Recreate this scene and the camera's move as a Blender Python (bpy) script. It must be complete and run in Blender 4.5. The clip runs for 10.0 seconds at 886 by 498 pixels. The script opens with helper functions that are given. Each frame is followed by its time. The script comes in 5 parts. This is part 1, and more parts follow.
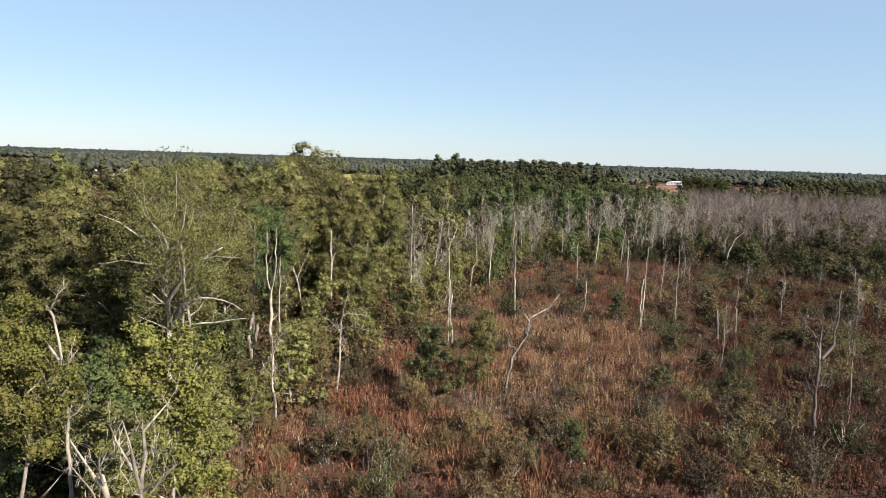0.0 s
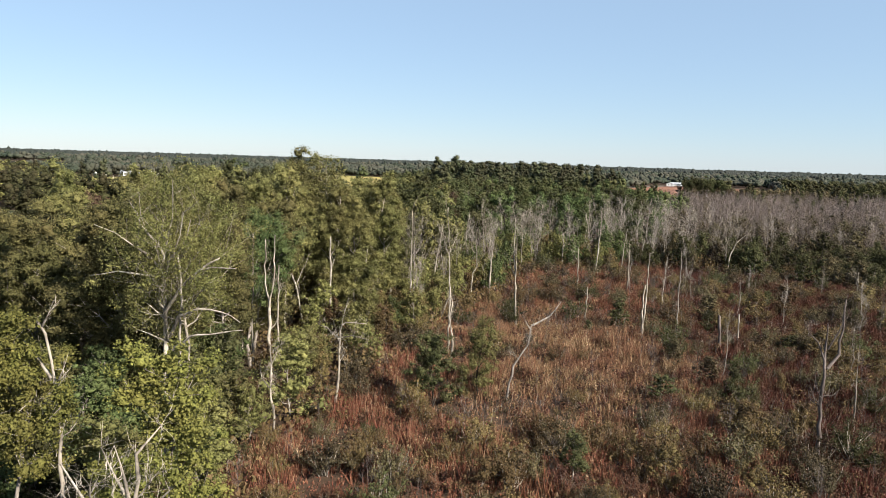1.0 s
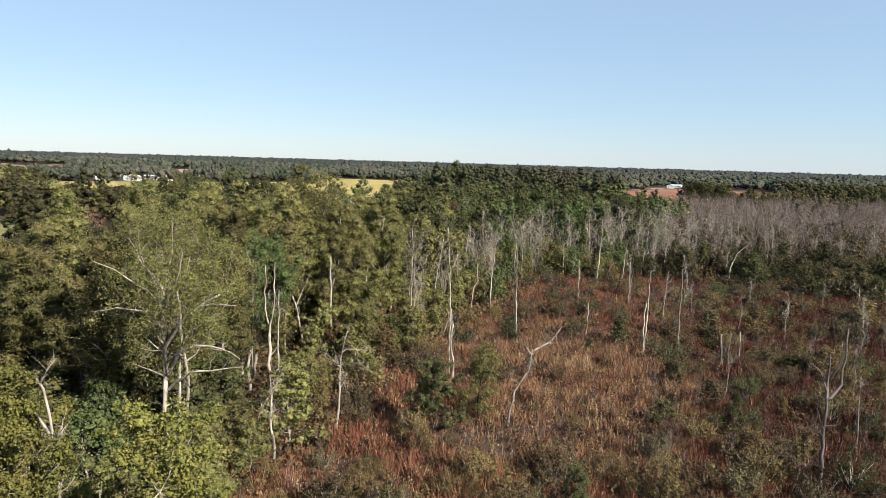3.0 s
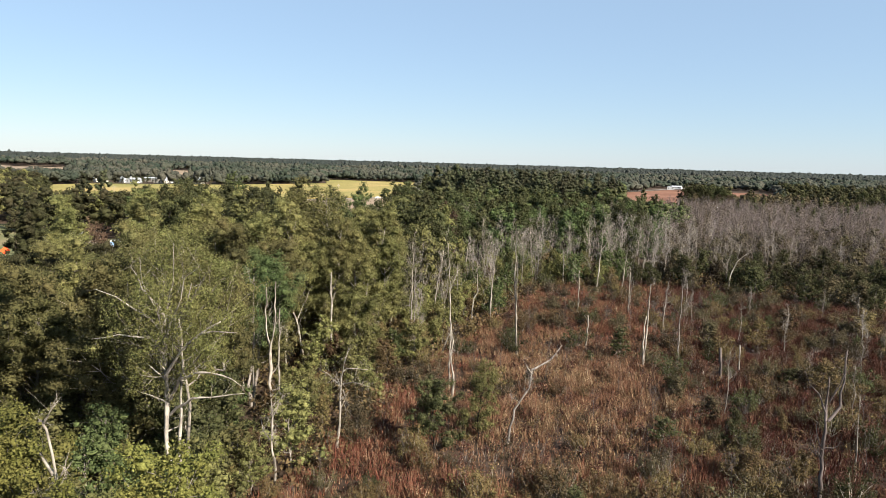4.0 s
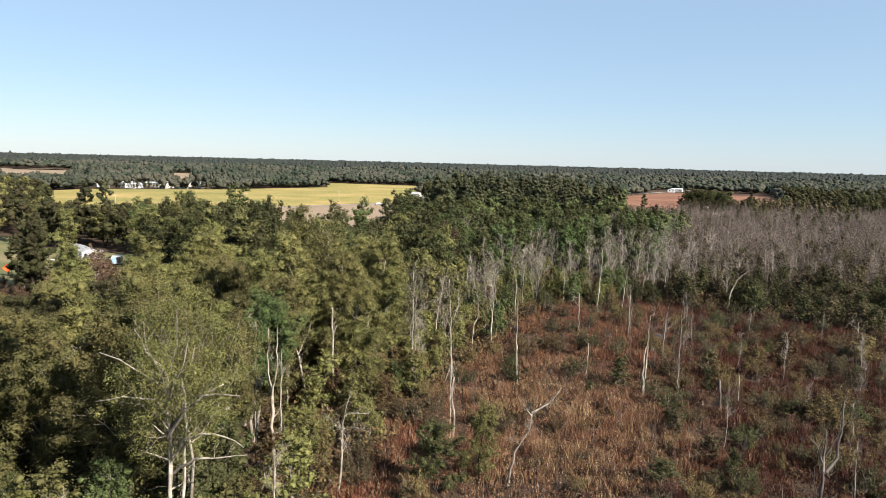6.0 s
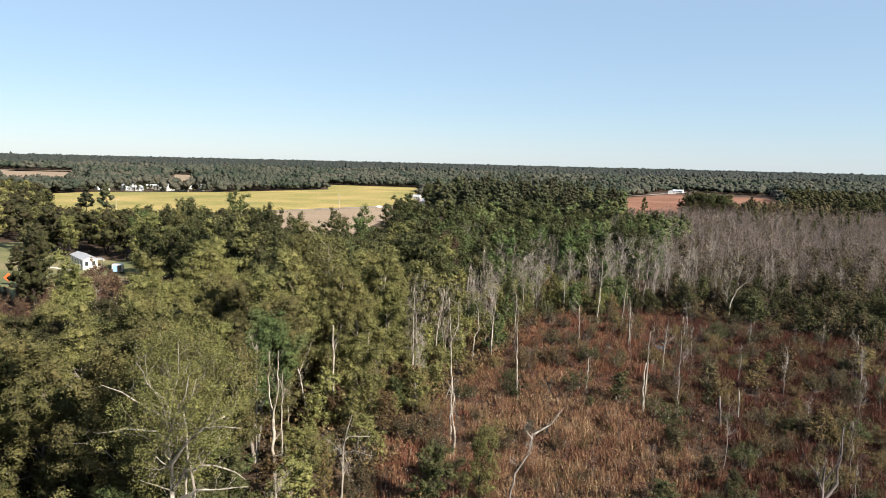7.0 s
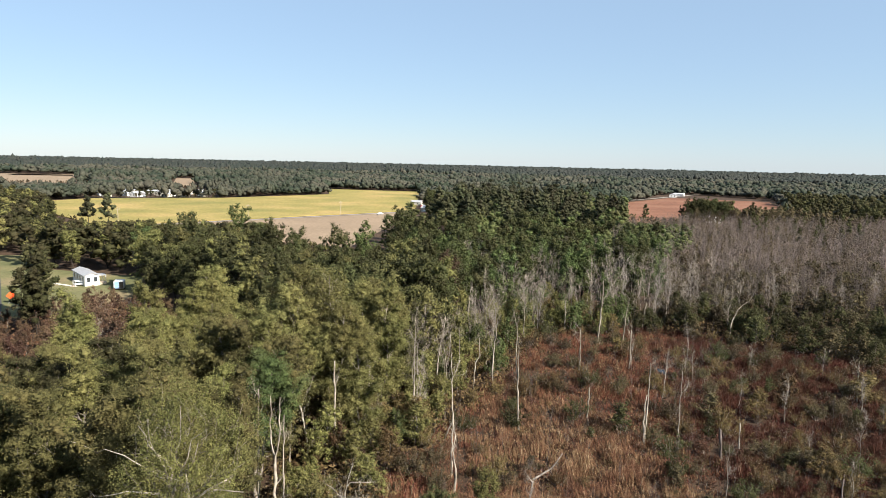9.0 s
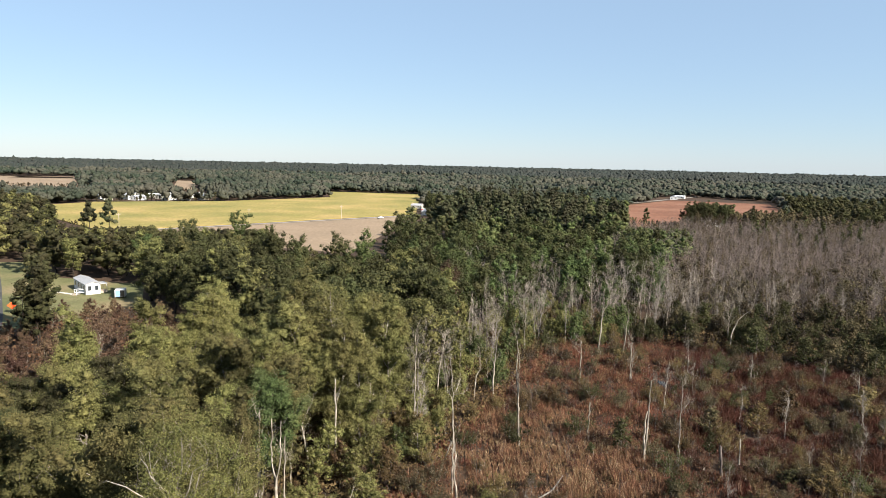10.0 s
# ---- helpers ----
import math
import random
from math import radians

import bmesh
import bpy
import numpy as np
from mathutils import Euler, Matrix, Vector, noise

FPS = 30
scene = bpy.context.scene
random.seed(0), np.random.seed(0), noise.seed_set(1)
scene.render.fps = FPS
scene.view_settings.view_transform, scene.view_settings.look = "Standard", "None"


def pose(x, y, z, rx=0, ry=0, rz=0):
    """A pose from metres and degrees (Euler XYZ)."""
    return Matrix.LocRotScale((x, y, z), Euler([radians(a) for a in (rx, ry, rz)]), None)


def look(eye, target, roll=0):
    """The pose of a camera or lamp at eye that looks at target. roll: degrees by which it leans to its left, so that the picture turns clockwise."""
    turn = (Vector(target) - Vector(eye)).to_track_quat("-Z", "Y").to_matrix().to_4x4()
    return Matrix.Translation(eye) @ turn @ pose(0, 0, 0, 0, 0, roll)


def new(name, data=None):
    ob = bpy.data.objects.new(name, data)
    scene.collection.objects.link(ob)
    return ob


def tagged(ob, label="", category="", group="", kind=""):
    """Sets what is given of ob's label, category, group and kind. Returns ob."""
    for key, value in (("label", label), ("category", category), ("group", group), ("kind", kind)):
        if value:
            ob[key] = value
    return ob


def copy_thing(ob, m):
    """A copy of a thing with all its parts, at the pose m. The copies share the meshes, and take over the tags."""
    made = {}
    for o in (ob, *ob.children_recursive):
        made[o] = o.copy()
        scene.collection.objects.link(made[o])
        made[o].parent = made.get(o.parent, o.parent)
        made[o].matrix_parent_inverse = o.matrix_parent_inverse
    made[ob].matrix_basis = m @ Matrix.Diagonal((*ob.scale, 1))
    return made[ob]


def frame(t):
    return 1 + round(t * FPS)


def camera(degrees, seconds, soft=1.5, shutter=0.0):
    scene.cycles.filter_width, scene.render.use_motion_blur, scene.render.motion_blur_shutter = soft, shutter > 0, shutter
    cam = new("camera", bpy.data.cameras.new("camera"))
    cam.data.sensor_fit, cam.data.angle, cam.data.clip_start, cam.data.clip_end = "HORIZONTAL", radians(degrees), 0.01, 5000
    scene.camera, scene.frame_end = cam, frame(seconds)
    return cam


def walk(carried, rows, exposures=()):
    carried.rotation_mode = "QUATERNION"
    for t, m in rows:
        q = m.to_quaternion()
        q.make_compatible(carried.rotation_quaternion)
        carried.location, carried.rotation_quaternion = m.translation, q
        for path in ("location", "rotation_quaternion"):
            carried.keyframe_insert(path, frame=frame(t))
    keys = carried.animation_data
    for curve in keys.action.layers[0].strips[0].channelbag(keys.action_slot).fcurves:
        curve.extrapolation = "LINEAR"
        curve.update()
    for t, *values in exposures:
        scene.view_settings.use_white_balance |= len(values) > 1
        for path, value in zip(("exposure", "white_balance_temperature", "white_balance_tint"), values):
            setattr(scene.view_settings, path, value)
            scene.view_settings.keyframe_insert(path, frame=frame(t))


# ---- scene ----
cam = camera(67.0, 10.0, soft=0.55)
PATH = [  # seconds, x, y, z, yaw, pitch, roll
    (0.0, 0.398, -0.130, 21.641, 0.30, -7.62, 1.85),
    (0.5, 0.374, 0.274, 21.871, 0.30, -7.57, 1.82),
    (1.0, 0.350, 0.569, 22.153, 0.30, -7.53, 1.78),
    (1.5, 0.328, 0.776, 22.528, 0.30, -7.50, 1.75),
    (2.0, 0.305, 0.913, 23.019, 0.31, -7.48, 1.72),
    (2.5, 0.284, 0.998, 23.633, 0.32, -7.47, 1.68),
    (4.0, 0.224, 1.078, 26.121, 0.35, -7.46, 1.59),
    (4.5, 0.206, 1.084, 27.108, 0.37, -7.47, 1.56),
    (5.0, 0.188, 1.094, 28.140, 0.38, -7.48, 1.53),
    (5.5, 0.171, 1.113, 29.199, 0.40, -7.49, 1.50),
    (7.0, 0.125, 1.251, 32.403, 0.47, -7.50, 1.41),
    (7.5, 0.111, 1.324, 33.456, 0.49, -7.50, 1.38),
    (8.0, 0.097, 1.406, 34.499, 0.52, -7.49, 1.36),
    (8.5, 0.085, 1.491, 35.534, 0.55, -7.48, 1.33),
    (9.0, 0.073, 1.572, 36.565, 0.58, -7.46, 1.30),
    (9.5, 0.062, 1.638, 37.595, 0.61, -7.43, 1.28),
    (10.0, 0.051, 1.679, 38.621, 0.64, -7.39, 1.25),
]
walk(cam, [(t, pose(x, y, z, 90, 0, yaw) @ pose(0, 0, 0, pitch, 0, 0) @ pose(0, 0, 0, 0, 0, roll)) for t, x, y, z, yaw, pitch, roll in PATH])

# ---- world, sun, exposure ----
SUN_AZ, SUN_EL = 128.0, 35.0
world = bpy.data.worlds.new("sky")
scene.world = world
world.use_nodes = True
wn = world.node_tree
sky = wn.nodes.new("ShaderNodeTexSky")
sky.sky_type = "NISHITA"
sky.sun_disc = False
sky.sun_elevation, sky.sun_rotation = radians(SUN_EL), radians(SUN_AZ)
sky.air_density, sky.dust_density, sky.ozone_density = 1.0, 0.12, 3.4
thin_sky, haze = wn.nodes.new("ShaderNodeVectorMath"), wn.nodes.new("ShaderNodeVectorMath")
thin_sky.operation, haze.operation = "SCALE", "ADD"
thin_sky.inputs["Scale"].default_value = 0.33
haze.inputs[1].default_value = (1.58, 2.16, 2.88)
wn.links.new(sky.outputs[0], thin_sky.inputs[0])
wn.links.new(thin_sky.outputs[0], haze.inputs[0])
wn.links.new(haze.outputs[0], wn.nodes["Background"].inputs[0])
wn.nodes["Background"].inputs[1].default_value = 0.06
sun = new("sun", bpy.data.lights.new("sun", "SUN"))
sun.data.energy, sun.data.angle, sun.data.color = 5.0, radians(0.5), (1.0, 0.93, 0.82)
sd = Vector((math.sin(radians(SUN_AZ)) * math.cos(radians(SUN_EL)), math.cos(radians(SUN_AZ)) * math.cos(radians(SUN_EL)), math.sin(radians(SUN_EL))))
sun.matrix_world = look(sd * 200, (0, 0, 0))
scene.view_settings.exposure = 1.62


# ---- materials ----
def shader(name):
    m = bpy.data.materials.new(name)
    m.use_nodes = True
    return m, m.node_tree.nodes, m.node_tree.links, m.node_tree.nodes["Principled BSDF"]


def ramp(nodes, stops):
    r = nodes.new("ShaderNodeValToRGB")
    el = r.color_ramp.elements
    while len(el) < len(stops):
        el.new(0.5)
    for e, (p, c) in zip(el, stops):
        e.position, e.color = p, (*c, 1)
    return r


def coarse(nodes, links, scale, detail=3.0, rough=0.6, stretch=None):
    tc = nodes.new("ShaderNodeTexCoord")
    n = nodes.new("ShaderNodeTexNoise")
    n.inputs["Scale"].default_value, n.inputs["Detail"].default_value, n.inputs["Roughness"].default_value = scale, detail, rough
    if stretch:
        mp = nodes.new("ShaderNodeMapping")
        mp.inputs["Scale"].default_value = stretch
        links.new(tc.outputs["Object"], mp.inputs[0])
        links.new(mp.outputs[0], n.inputs["Vector"])
    else:
        links.new(tc.outputs["Object"], n.inputs["Vector"])
    return n


def mixed(nodes, links, fac, a, b, mode="MIX"):
    x = nodes.new("ShaderNodeMix")
    x.data_type, x.blend_type = "RGBA", mode
    for sock, v in ((x.inputs["Factor"], fac), (x.inputs["A"], a), (x.inputs["B"], b)):
        if isinstance(v, (int, float)):
            sock.default_value = v
        elif isinstance(v, tuple):
            sock.default_value = (*v, 1)
        else:
            links.new(v, sock)
    return x.outputs["Result"]


LEAF_TONE = 0.62


def leaf_material(name, colours, patch=None, patch_scale=0.12, through_light=0.3, vary=0.38, island=0.5, tree_scale=0.14, grain=3.2, speckle=1.0):
    """Leaves: colour by island, drifting over patches and from plant to plant, with some light passing through."""
    m, nodes, links, p = shader(name)
    geo = nodes.new("ShaderNodeNewGeometry")
    k = LEAF_TONE
    r = ramp(nodes, [(i / (len(colours) - 1), tuple(v * k for v in c)) for i, c in enumerate(colours)])
    crown = coarse(nodes, links, tree_scale, 1.0)
    spread = nodes.new("ShaderNodeMapRange")
    spread.inputs["From Min"].default_value, spread.inputs["From Max"].default_value = 0.3, 0.7
    links.new(crown.outputs[0], spread.inputs["Value"])
    both = nodes.new("ShaderNodeMix")
    both.inputs["Factor"].default_value = island
    links.new(spread.outputs[0], both.inputs["A"])
    links.new(geo.outputs["Random Per Island"], both.inputs["B"])
    links.new(both.outputs[0], r.inputs[0])
    col = r.outputs[0]
    if patch:
        n = coarse(nodes, links, patch_scale, 2.0)
        drifts = ramp(nodes, [(0.42, (0, 0, 0)), (0.62, (1, 1, 1))])
        links.new(n.outputs[0], drifts.inputs[0])
        for c in patch:
            col = mixed(nodes, links, drifts.outputs[0], col, mixed(nodes, links, 0.65, col, tuple(v * k for v in c)))
    oi = nodes.new("ShaderNodeObjectInfo")
    hs = nodes.new("ShaderNodeHueSaturation")
    mr = nodes.new("ShaderNodeMapRange")
    mr.inputs["To Min"].default_value, mr.inputs["To Max"].default_value = 1 - vary, 1 + vary
    links.new(oi.outputs["Random"], mr.inputs["Value"])
    links.new(mr.outputs[0], hs.inputs["Value"])
    mh = nodes.new("ShaderNodeMapRange")
    mh.inputs["To Min"].default_value, mh.inputs["To Max"].default_value = 0.5 - 0.07 * vary, 0.5 + 0.02 * vary
    links.new(oi.outputs["Random"], mh.inputs["Value"])
    links.new(mh.outputs[0], hs.inputs["Hue"])
    links.new(col, hs.inputs["Color"])
    p.inputs["Roughness"].default_value = 0.7
    p.inputs["Specular IOR Level"].default_value = 0.12
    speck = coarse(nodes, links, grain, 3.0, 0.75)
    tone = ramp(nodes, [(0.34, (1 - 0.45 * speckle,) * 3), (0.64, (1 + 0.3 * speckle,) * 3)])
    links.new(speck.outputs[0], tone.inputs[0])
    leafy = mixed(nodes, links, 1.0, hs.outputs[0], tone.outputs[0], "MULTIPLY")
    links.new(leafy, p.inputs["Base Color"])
    bump = nodes.new("ShaderNodeBump")
    bump.inputs["Strength"].default_value, bump.inputs["Distance"].default_value = 0.6 * speckle, 0.7 / grain
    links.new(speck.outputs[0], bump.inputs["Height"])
    links.new(bump.outputs[0], p.inputs["Normal"])
    tr = nodes.new("ShaderNodeBsdfTranslucent")
    links.new(leafy, tr.inputs[0])
    ms = nodes.new("ShaderNodeMixShader")
    ms.inputs[0].default_value = through_light
    links.new(p.outputs[0], ms.inputs[1])
    links.new(tr.outputs[0], ms.inputs[2])
    links.new(ms.outputs[0], nodes["Material Output"].inputs[0])
    return m


def bark_material(name, light, dark, scale=3.0, vary=0.2):
    m, nodes, links, p = shader(name)
    n = coarse(nodes, links, scale, 5.0, 0.7, (1, 1, 0.25))
    big = coarse(nodes, links, scale * 0.3, 3.0)
    r = ramp(nodes, [(0.34, dark), (0.56, light)])
    links.new(n.outputs[0], r.inputs[0])
    k = ramp(nodes, [(0.36, (0.5, 0.5, 0.5)), (0.56, (1, 1, 1))])
    links.new(big.outputs[0], k.inputs[0])
    col = mixed(nodes, links, 1.0, r.outputs[0], k.outputs[0], "MULTIPLY")
    oi = nodes.new("ShaderNodeObjectInfo")
    hs = nodes.new("ShaderNodeHueSaturation")
    mr = nodes.new("ShaderNodeMapRange")
    mr.inputs["To Min"].default_value, mr.inputs["To Max"].default_value = 1 - vary, 1 + vary
    links.new(oi.outputs["Random"], mr.inputs["Value"])
    links.new(mr.outputs[0], hs.inputs["Value"])
    links.new(col, hs.inputs["Color"])
    links.new(hs.outputs[0], p.inputs["Base Color"])
    b = nodes.new("ShaderNodeBump")
    b.inputs["Strength"].default_value, b.inputs["Distance"].default_value = 0.6, 0.03
    links.new(n.outputs[0], b.inputs["Height"])
    links.new(b.outputs[0], p.inputs["Normal"])
    p.inputs["Roughness"].default_value = 0.85
    p.inputs["Specular IOR Level"].default_value = 0.15
    return m


def soil_material(name, stops, scale=0.05, fine=1.5, furrow=0.0, turn=0.0, spacing=1.0):
    """Open ground: two scales of mottling, and drill rows where the field is ploughed."""
    m, nodes, links, p = shader(name)
    big = coarse(nodes, links, scale, 4.0, 0.55)
    small = coarse(nodes, links, fine, 4.0, 0.7)
    r = ramp(nodes, stops)
    links.new(big.outputs[0], r.inputs[0])
    k = ramp(nodes, [(0.3, (0.72, 0.72, 0.72)), (0.7, (1.2, 1.2, 1.2))])
    links.new(small.outputs[0], k.inputs[0])
    col = mixed(nodes, links, 1.0, r.outputs[0], k.outputs[0], "MULTIPLY")
    if furrow:
        tc = nodes.new("ShaderNodeTexCoord")
        mp = nodes.new("ShaderNodeMapping")
        mp.inputs["Rotation"].default_value = (0, 0, radians(turn))
        w = nodes.new("ShaderNodeTexWave")
        w.inputs["Scale"].default_value, w.inputs["Distortion"].default_value = 0.31 / spacing, 1.0
        links.new(tc.outputs["Object"], mp.inputs[0])
        links.new(mp.outputs[0], w.inputs[0])
        kk = ramp(nodes, [(0.2, (1 - furrow,) * 3), (0.8, (1, 1, 1))])
        links.new(w.outputs[0], kk.inputs[0])
        col = mixed(nodes, links, 1.0, col, kk.outputs[0], "MULTIPLY")
    links.new(col, p.inputs["Base Color"])
    b = nodes.new("ShaderNodeBump")
    b.inputs["Strength"].default_value, b.inputs["Distance"].default_value = 0.8, 0.15
    links.new(small.outputs[0], b.inputs["Height"])
    links.new(b.outputs[0], p.inputs["Normal"])
    p.inputs["Roughness"].default_value = 0.95
    p.inputs["Specular IOR Level"].default_value = 0.15
    return m


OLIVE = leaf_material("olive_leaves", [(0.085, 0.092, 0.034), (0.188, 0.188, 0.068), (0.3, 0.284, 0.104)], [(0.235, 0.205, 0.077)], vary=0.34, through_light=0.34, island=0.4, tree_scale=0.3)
# Lighter copy of the olive leaves, with sunlight put into the colour.
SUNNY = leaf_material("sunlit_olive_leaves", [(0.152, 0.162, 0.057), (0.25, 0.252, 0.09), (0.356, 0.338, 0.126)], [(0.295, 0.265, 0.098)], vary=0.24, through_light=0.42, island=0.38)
THIN_LEAF = leaf_material("thinning_leaves", [(0.105, 0.113, 0.038), (0.2, 0.205, 0.069), (0.3, 0.288, 0.102)], [(0.24, 0.208, 0.076)], 0.5, 0.4, vary=0.1)
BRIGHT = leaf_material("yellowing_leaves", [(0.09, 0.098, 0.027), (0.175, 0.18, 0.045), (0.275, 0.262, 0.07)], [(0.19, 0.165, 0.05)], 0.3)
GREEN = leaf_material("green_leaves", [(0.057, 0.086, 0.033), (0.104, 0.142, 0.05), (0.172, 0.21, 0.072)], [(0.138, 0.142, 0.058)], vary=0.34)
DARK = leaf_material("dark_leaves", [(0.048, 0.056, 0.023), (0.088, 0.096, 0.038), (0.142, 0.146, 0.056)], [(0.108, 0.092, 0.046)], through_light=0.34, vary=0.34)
EDGE_LEAF = leaf_material("thicket_leaves", [(0.062, 0.053, 0.027), (0.105, 0.09, 0.045), (0.16, 0.132, 0.068)], [(0.14, 0.1, 0.055)], 0.25, 0.2)
NEEDLE = leaf_material("pine_needles", [(0.036, 0.048, 0.024), (0.062, 0.075, 0.036), (0.098, 0.106, 0.05)], [(0.09, 0.078, 0.044)], through_light=0.15)
RUSSET = leaf_material("russet_leaves", [(0.095, 0.056, 0.037), (0.165, 0.1, 0.064), (0.215, 0.15, 0.094)], [(0.15, 0.12, 0.062)], 0.2)
MARSH_LEAF = leaf_material("shrub_leaves", [(0.085, 0.066, 0.027), (0.15, 0.115, 0.046), (0.225, 0.172, 0.07)], [(0.185, 0.115, 0.058)], 0.4, 0.15)
BROWN_LEAF = leaf_material("brown_shrub_leaves", [(0.09, 0.04, 0.025), (0.152, 0.073, 0.043), (0.205, 0.115, 0.067)], [(0.12, 0.085, 0.046)], 0.5, 0.15)
# Distance haze is put into these two leaf colours, stronger farthest out.
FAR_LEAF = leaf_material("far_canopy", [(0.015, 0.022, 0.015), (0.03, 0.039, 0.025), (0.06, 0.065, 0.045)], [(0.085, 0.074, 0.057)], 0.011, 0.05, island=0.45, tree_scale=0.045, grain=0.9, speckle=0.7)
FARTHEST_LEAF = leaf_material("hazed_canopy", [(0.034, 0.044, 0.038), (0.05, 0.061, 0.052), (0.072, 0.082, 0.07)], [(0.075, 0.076, 0.066)], 0.0025, 0.05, island=0.3, tree_scale=0.03, grain=0.35, speckle=0.3)
GRASS = leaf_material("tawny_sedge_blades", [(0.062, 0.019, 0.012), (0.162, 0.054, 0.033), (0.225, 0.104, 0.062), (0.205, 0.131, 0.065), (0.58, 0.42, 0.29)], [(0.2, 0.07, 0.048)], 0.09, 0.12, island=0.8, tree_scale=0.7)
# Redder sedge; the lens falloff at the right is also darkened into its colour.
DUSK = leaf_material("red_sedge_blades", [(0.05, 0.017, 0.012), (0.108, 0.032, 0.02), (0.142, 0.055, 0.032), (0.142, 0.084, 0.04), (0.42, 0.29, 0.2)], [(0.145, 0.042, 0.031), (0.12, 0.075, 0.037)], 0.09, 0.12, island=0.8, tree_scale=0.7)
STRAW = leaf_material("straw_sedge_blades", [(0.065, 0.025, 0.017), (0.17, 0.075, 0.047), (0.242, 0.138, 0.083), (0.245, 0.166, 0.088), (0.62, 0.46, 0.32)], [(0.19, 0.08, 0.054)], 0.12, 0.12, island=0.8, tree_scale=0.7)
PALE = bark_material("pale_bark", (0.3, 0.26, 0.213), (0.105, 0.087, 0.072), 2.2)
WHITE_BARK = bark_material("white_bark", (0.37, 0.325, 0.268), (0.13, 0.108, 0.09), 2.2)
GREY = bark_material("grey_bark", (0.29, 0.25, 0.215), (0.1, 0.084, 0.072))
BROWN = bark_material("brown_bark", (0.05, 0.038, 0.03), (0.017, 0.013, 0.01))
TWIG = bark_material("bare_twigs", (0.138, 0.111, 0.101), (0.06, 0.048, 0.043), 1.0)
EARTH = soil_material("leaf_litter", [(0.3, (0.026, 0.017, 0.011)), (0.5, (0.046, 0.029, 0.019)), (0.7, (0.068, 0.044, 0.028))], 0.06)


# ---- mesh helpers ----
def link_mesh(name, V, F, material, parent=None, label=""):
    """One mesh object out of an array of points and an array of triangles."""
    V, F = np.asarray(V, dtype=np.float32), np.asarray(F, dtype=np.int32)
    me = bpy.data.meshes.new(name)
    me.vertices.add(len(V))
    me.vertices.foreach_set("co", V.ravel())
    me.loops.add(F.size)
    me.loops.foreach_set("vertex_index", F.ravel())
    me.polygons.add(len(F))
    me.polygons.foreach_set("loop_start", np.arange(0, F.size, 3, dtype=np.int32))
    me.update(calc_edges=True)
    me.materials.append(material)
    ob = new(name, me)
    ob.parent = parent
    return tagged(ob, label)


def join(parts):
    """Many (points, triangles) as one."""
    vs, fs, n = [], [], 0
    for v, f in parts:
        vs.append(v)
        fs.append(f + n)
        n += len(v)
    return np.concatenate(vs), np.concatenate(fs)


def tube(P, R, sides=6):
    """A tapered round limb along the points P with the radii R."""
    P, R = np.asarray(P, float), np.asarray(R, float)
    d = np.gradient(P, axis=0)
    d /= np.linalg.norm(d, axis=1)[:, None] + 1e-9
    ref = np.array([0.31, 0.95, 0.05]) if abs(d[:, 1]).mean() < 0.8 else np.array([1.0, 0.1, 0.0])
    a = np.cross(d, ref)
    a /= np.linalg.norm(a, axis=1)[:, None] + 1e-9
    b = np.cross(d, a)
    th = np.linspace(0, 2 * np.pi, sides, endpoint=False)
    V = P[:, None] + R[:, None, None] * (np.cos(th)[None, :, None] * a[:, None] + np.sin(th)[None, :, None] * b[:, None])
    n = len(P)
    i, j = np.meshgrid(np.arange(n - 1), np.arange(sides), indexing="ij")
    q0, q1 = (i * sides + j).ravel(), (i * sides + (j + 1) % sides).ravel()
    F = np.concatenate([np.c_[q0, q1, q1 + sides], np.c_[q0, q1 + sides, q0 + sides]])
    V = np.concatenate([V.reshape(-1, 3), P[-1:] + d[-1:] * R[-1]])
    top = (n - 1) * sides
    k = np.arange(sides)
    F = np.concatenate([F, np.c_[top + k, top + (k + 1) % sides, np.full(sides, n * sides)]])
    return V, F


def slivers(A, B, w):
    """Twigs: thin three-cornered blades from the points A to the points B."""
    d = B - A
    s = np.cross(d, np.array([0.3, 0.2, 1.0]))
    s /= np.linalg.norm(s, axis=1)[:, None] + 1e-9
    V = np.stack([A - s * w / 2, A + s * w / 2, B], 1).reshape(-1, 3)
    return V, np.arange(len(V)).reshape(-1, 3)


def unit(v):
    return v / (np.linalg.norm(v, axis=-1, keepdims=True) + 1e-9)


def leaf_cloud(rng, C, S, size, up=0.5, axis=None, three=False):
    """A leaf at each point of C: S is the way out of the crown, size its length. Lozenges, or single triangles."""
    n = len(C)
    nrm = unit(rng.normal(size=(n, 3)) * 0.72 + np.array([0, 0, up]) + 0.5 * S)
    t = unit(np.cross(nrm, rng.normal(size=(n, 3))))
    u = np.cross(nrm, t)
    s = size * rng.uniform(0.65, 1.35, (n, 1))
    if three:
        V = np.stack([C - t * s * 0.5 - u * s * 0.35, C + t * s * 0.5 - u * s * 0.25, C + u * s * 0.55], 1).reshape(-1, 3)
        return V, np.arange(3 * n).reshape(-1, 3)
    V = np.stack([C - t * s * 0.55, C - u * s * 0.33, C + t * s * 0.55, C + u * s * 0.33], 1).reshape(-1, 3)
    q = np.arange(n)[:, None] * 4
    return V, np.concatenate([q + np.array([[0, 1, 2]]), q + np.array([[0, 2, 3]])])


def round_form(level):
    bm = bmesh.new()
    bmesh.ops.create_icosphere(bm, subdivisions=level, radius=1)
    V = np.array([v.co[:] for v in bm.verts])
    F = np.array([[v.index for v in f.verts] for f in bm.faces])
    bm.free()
    return V, F


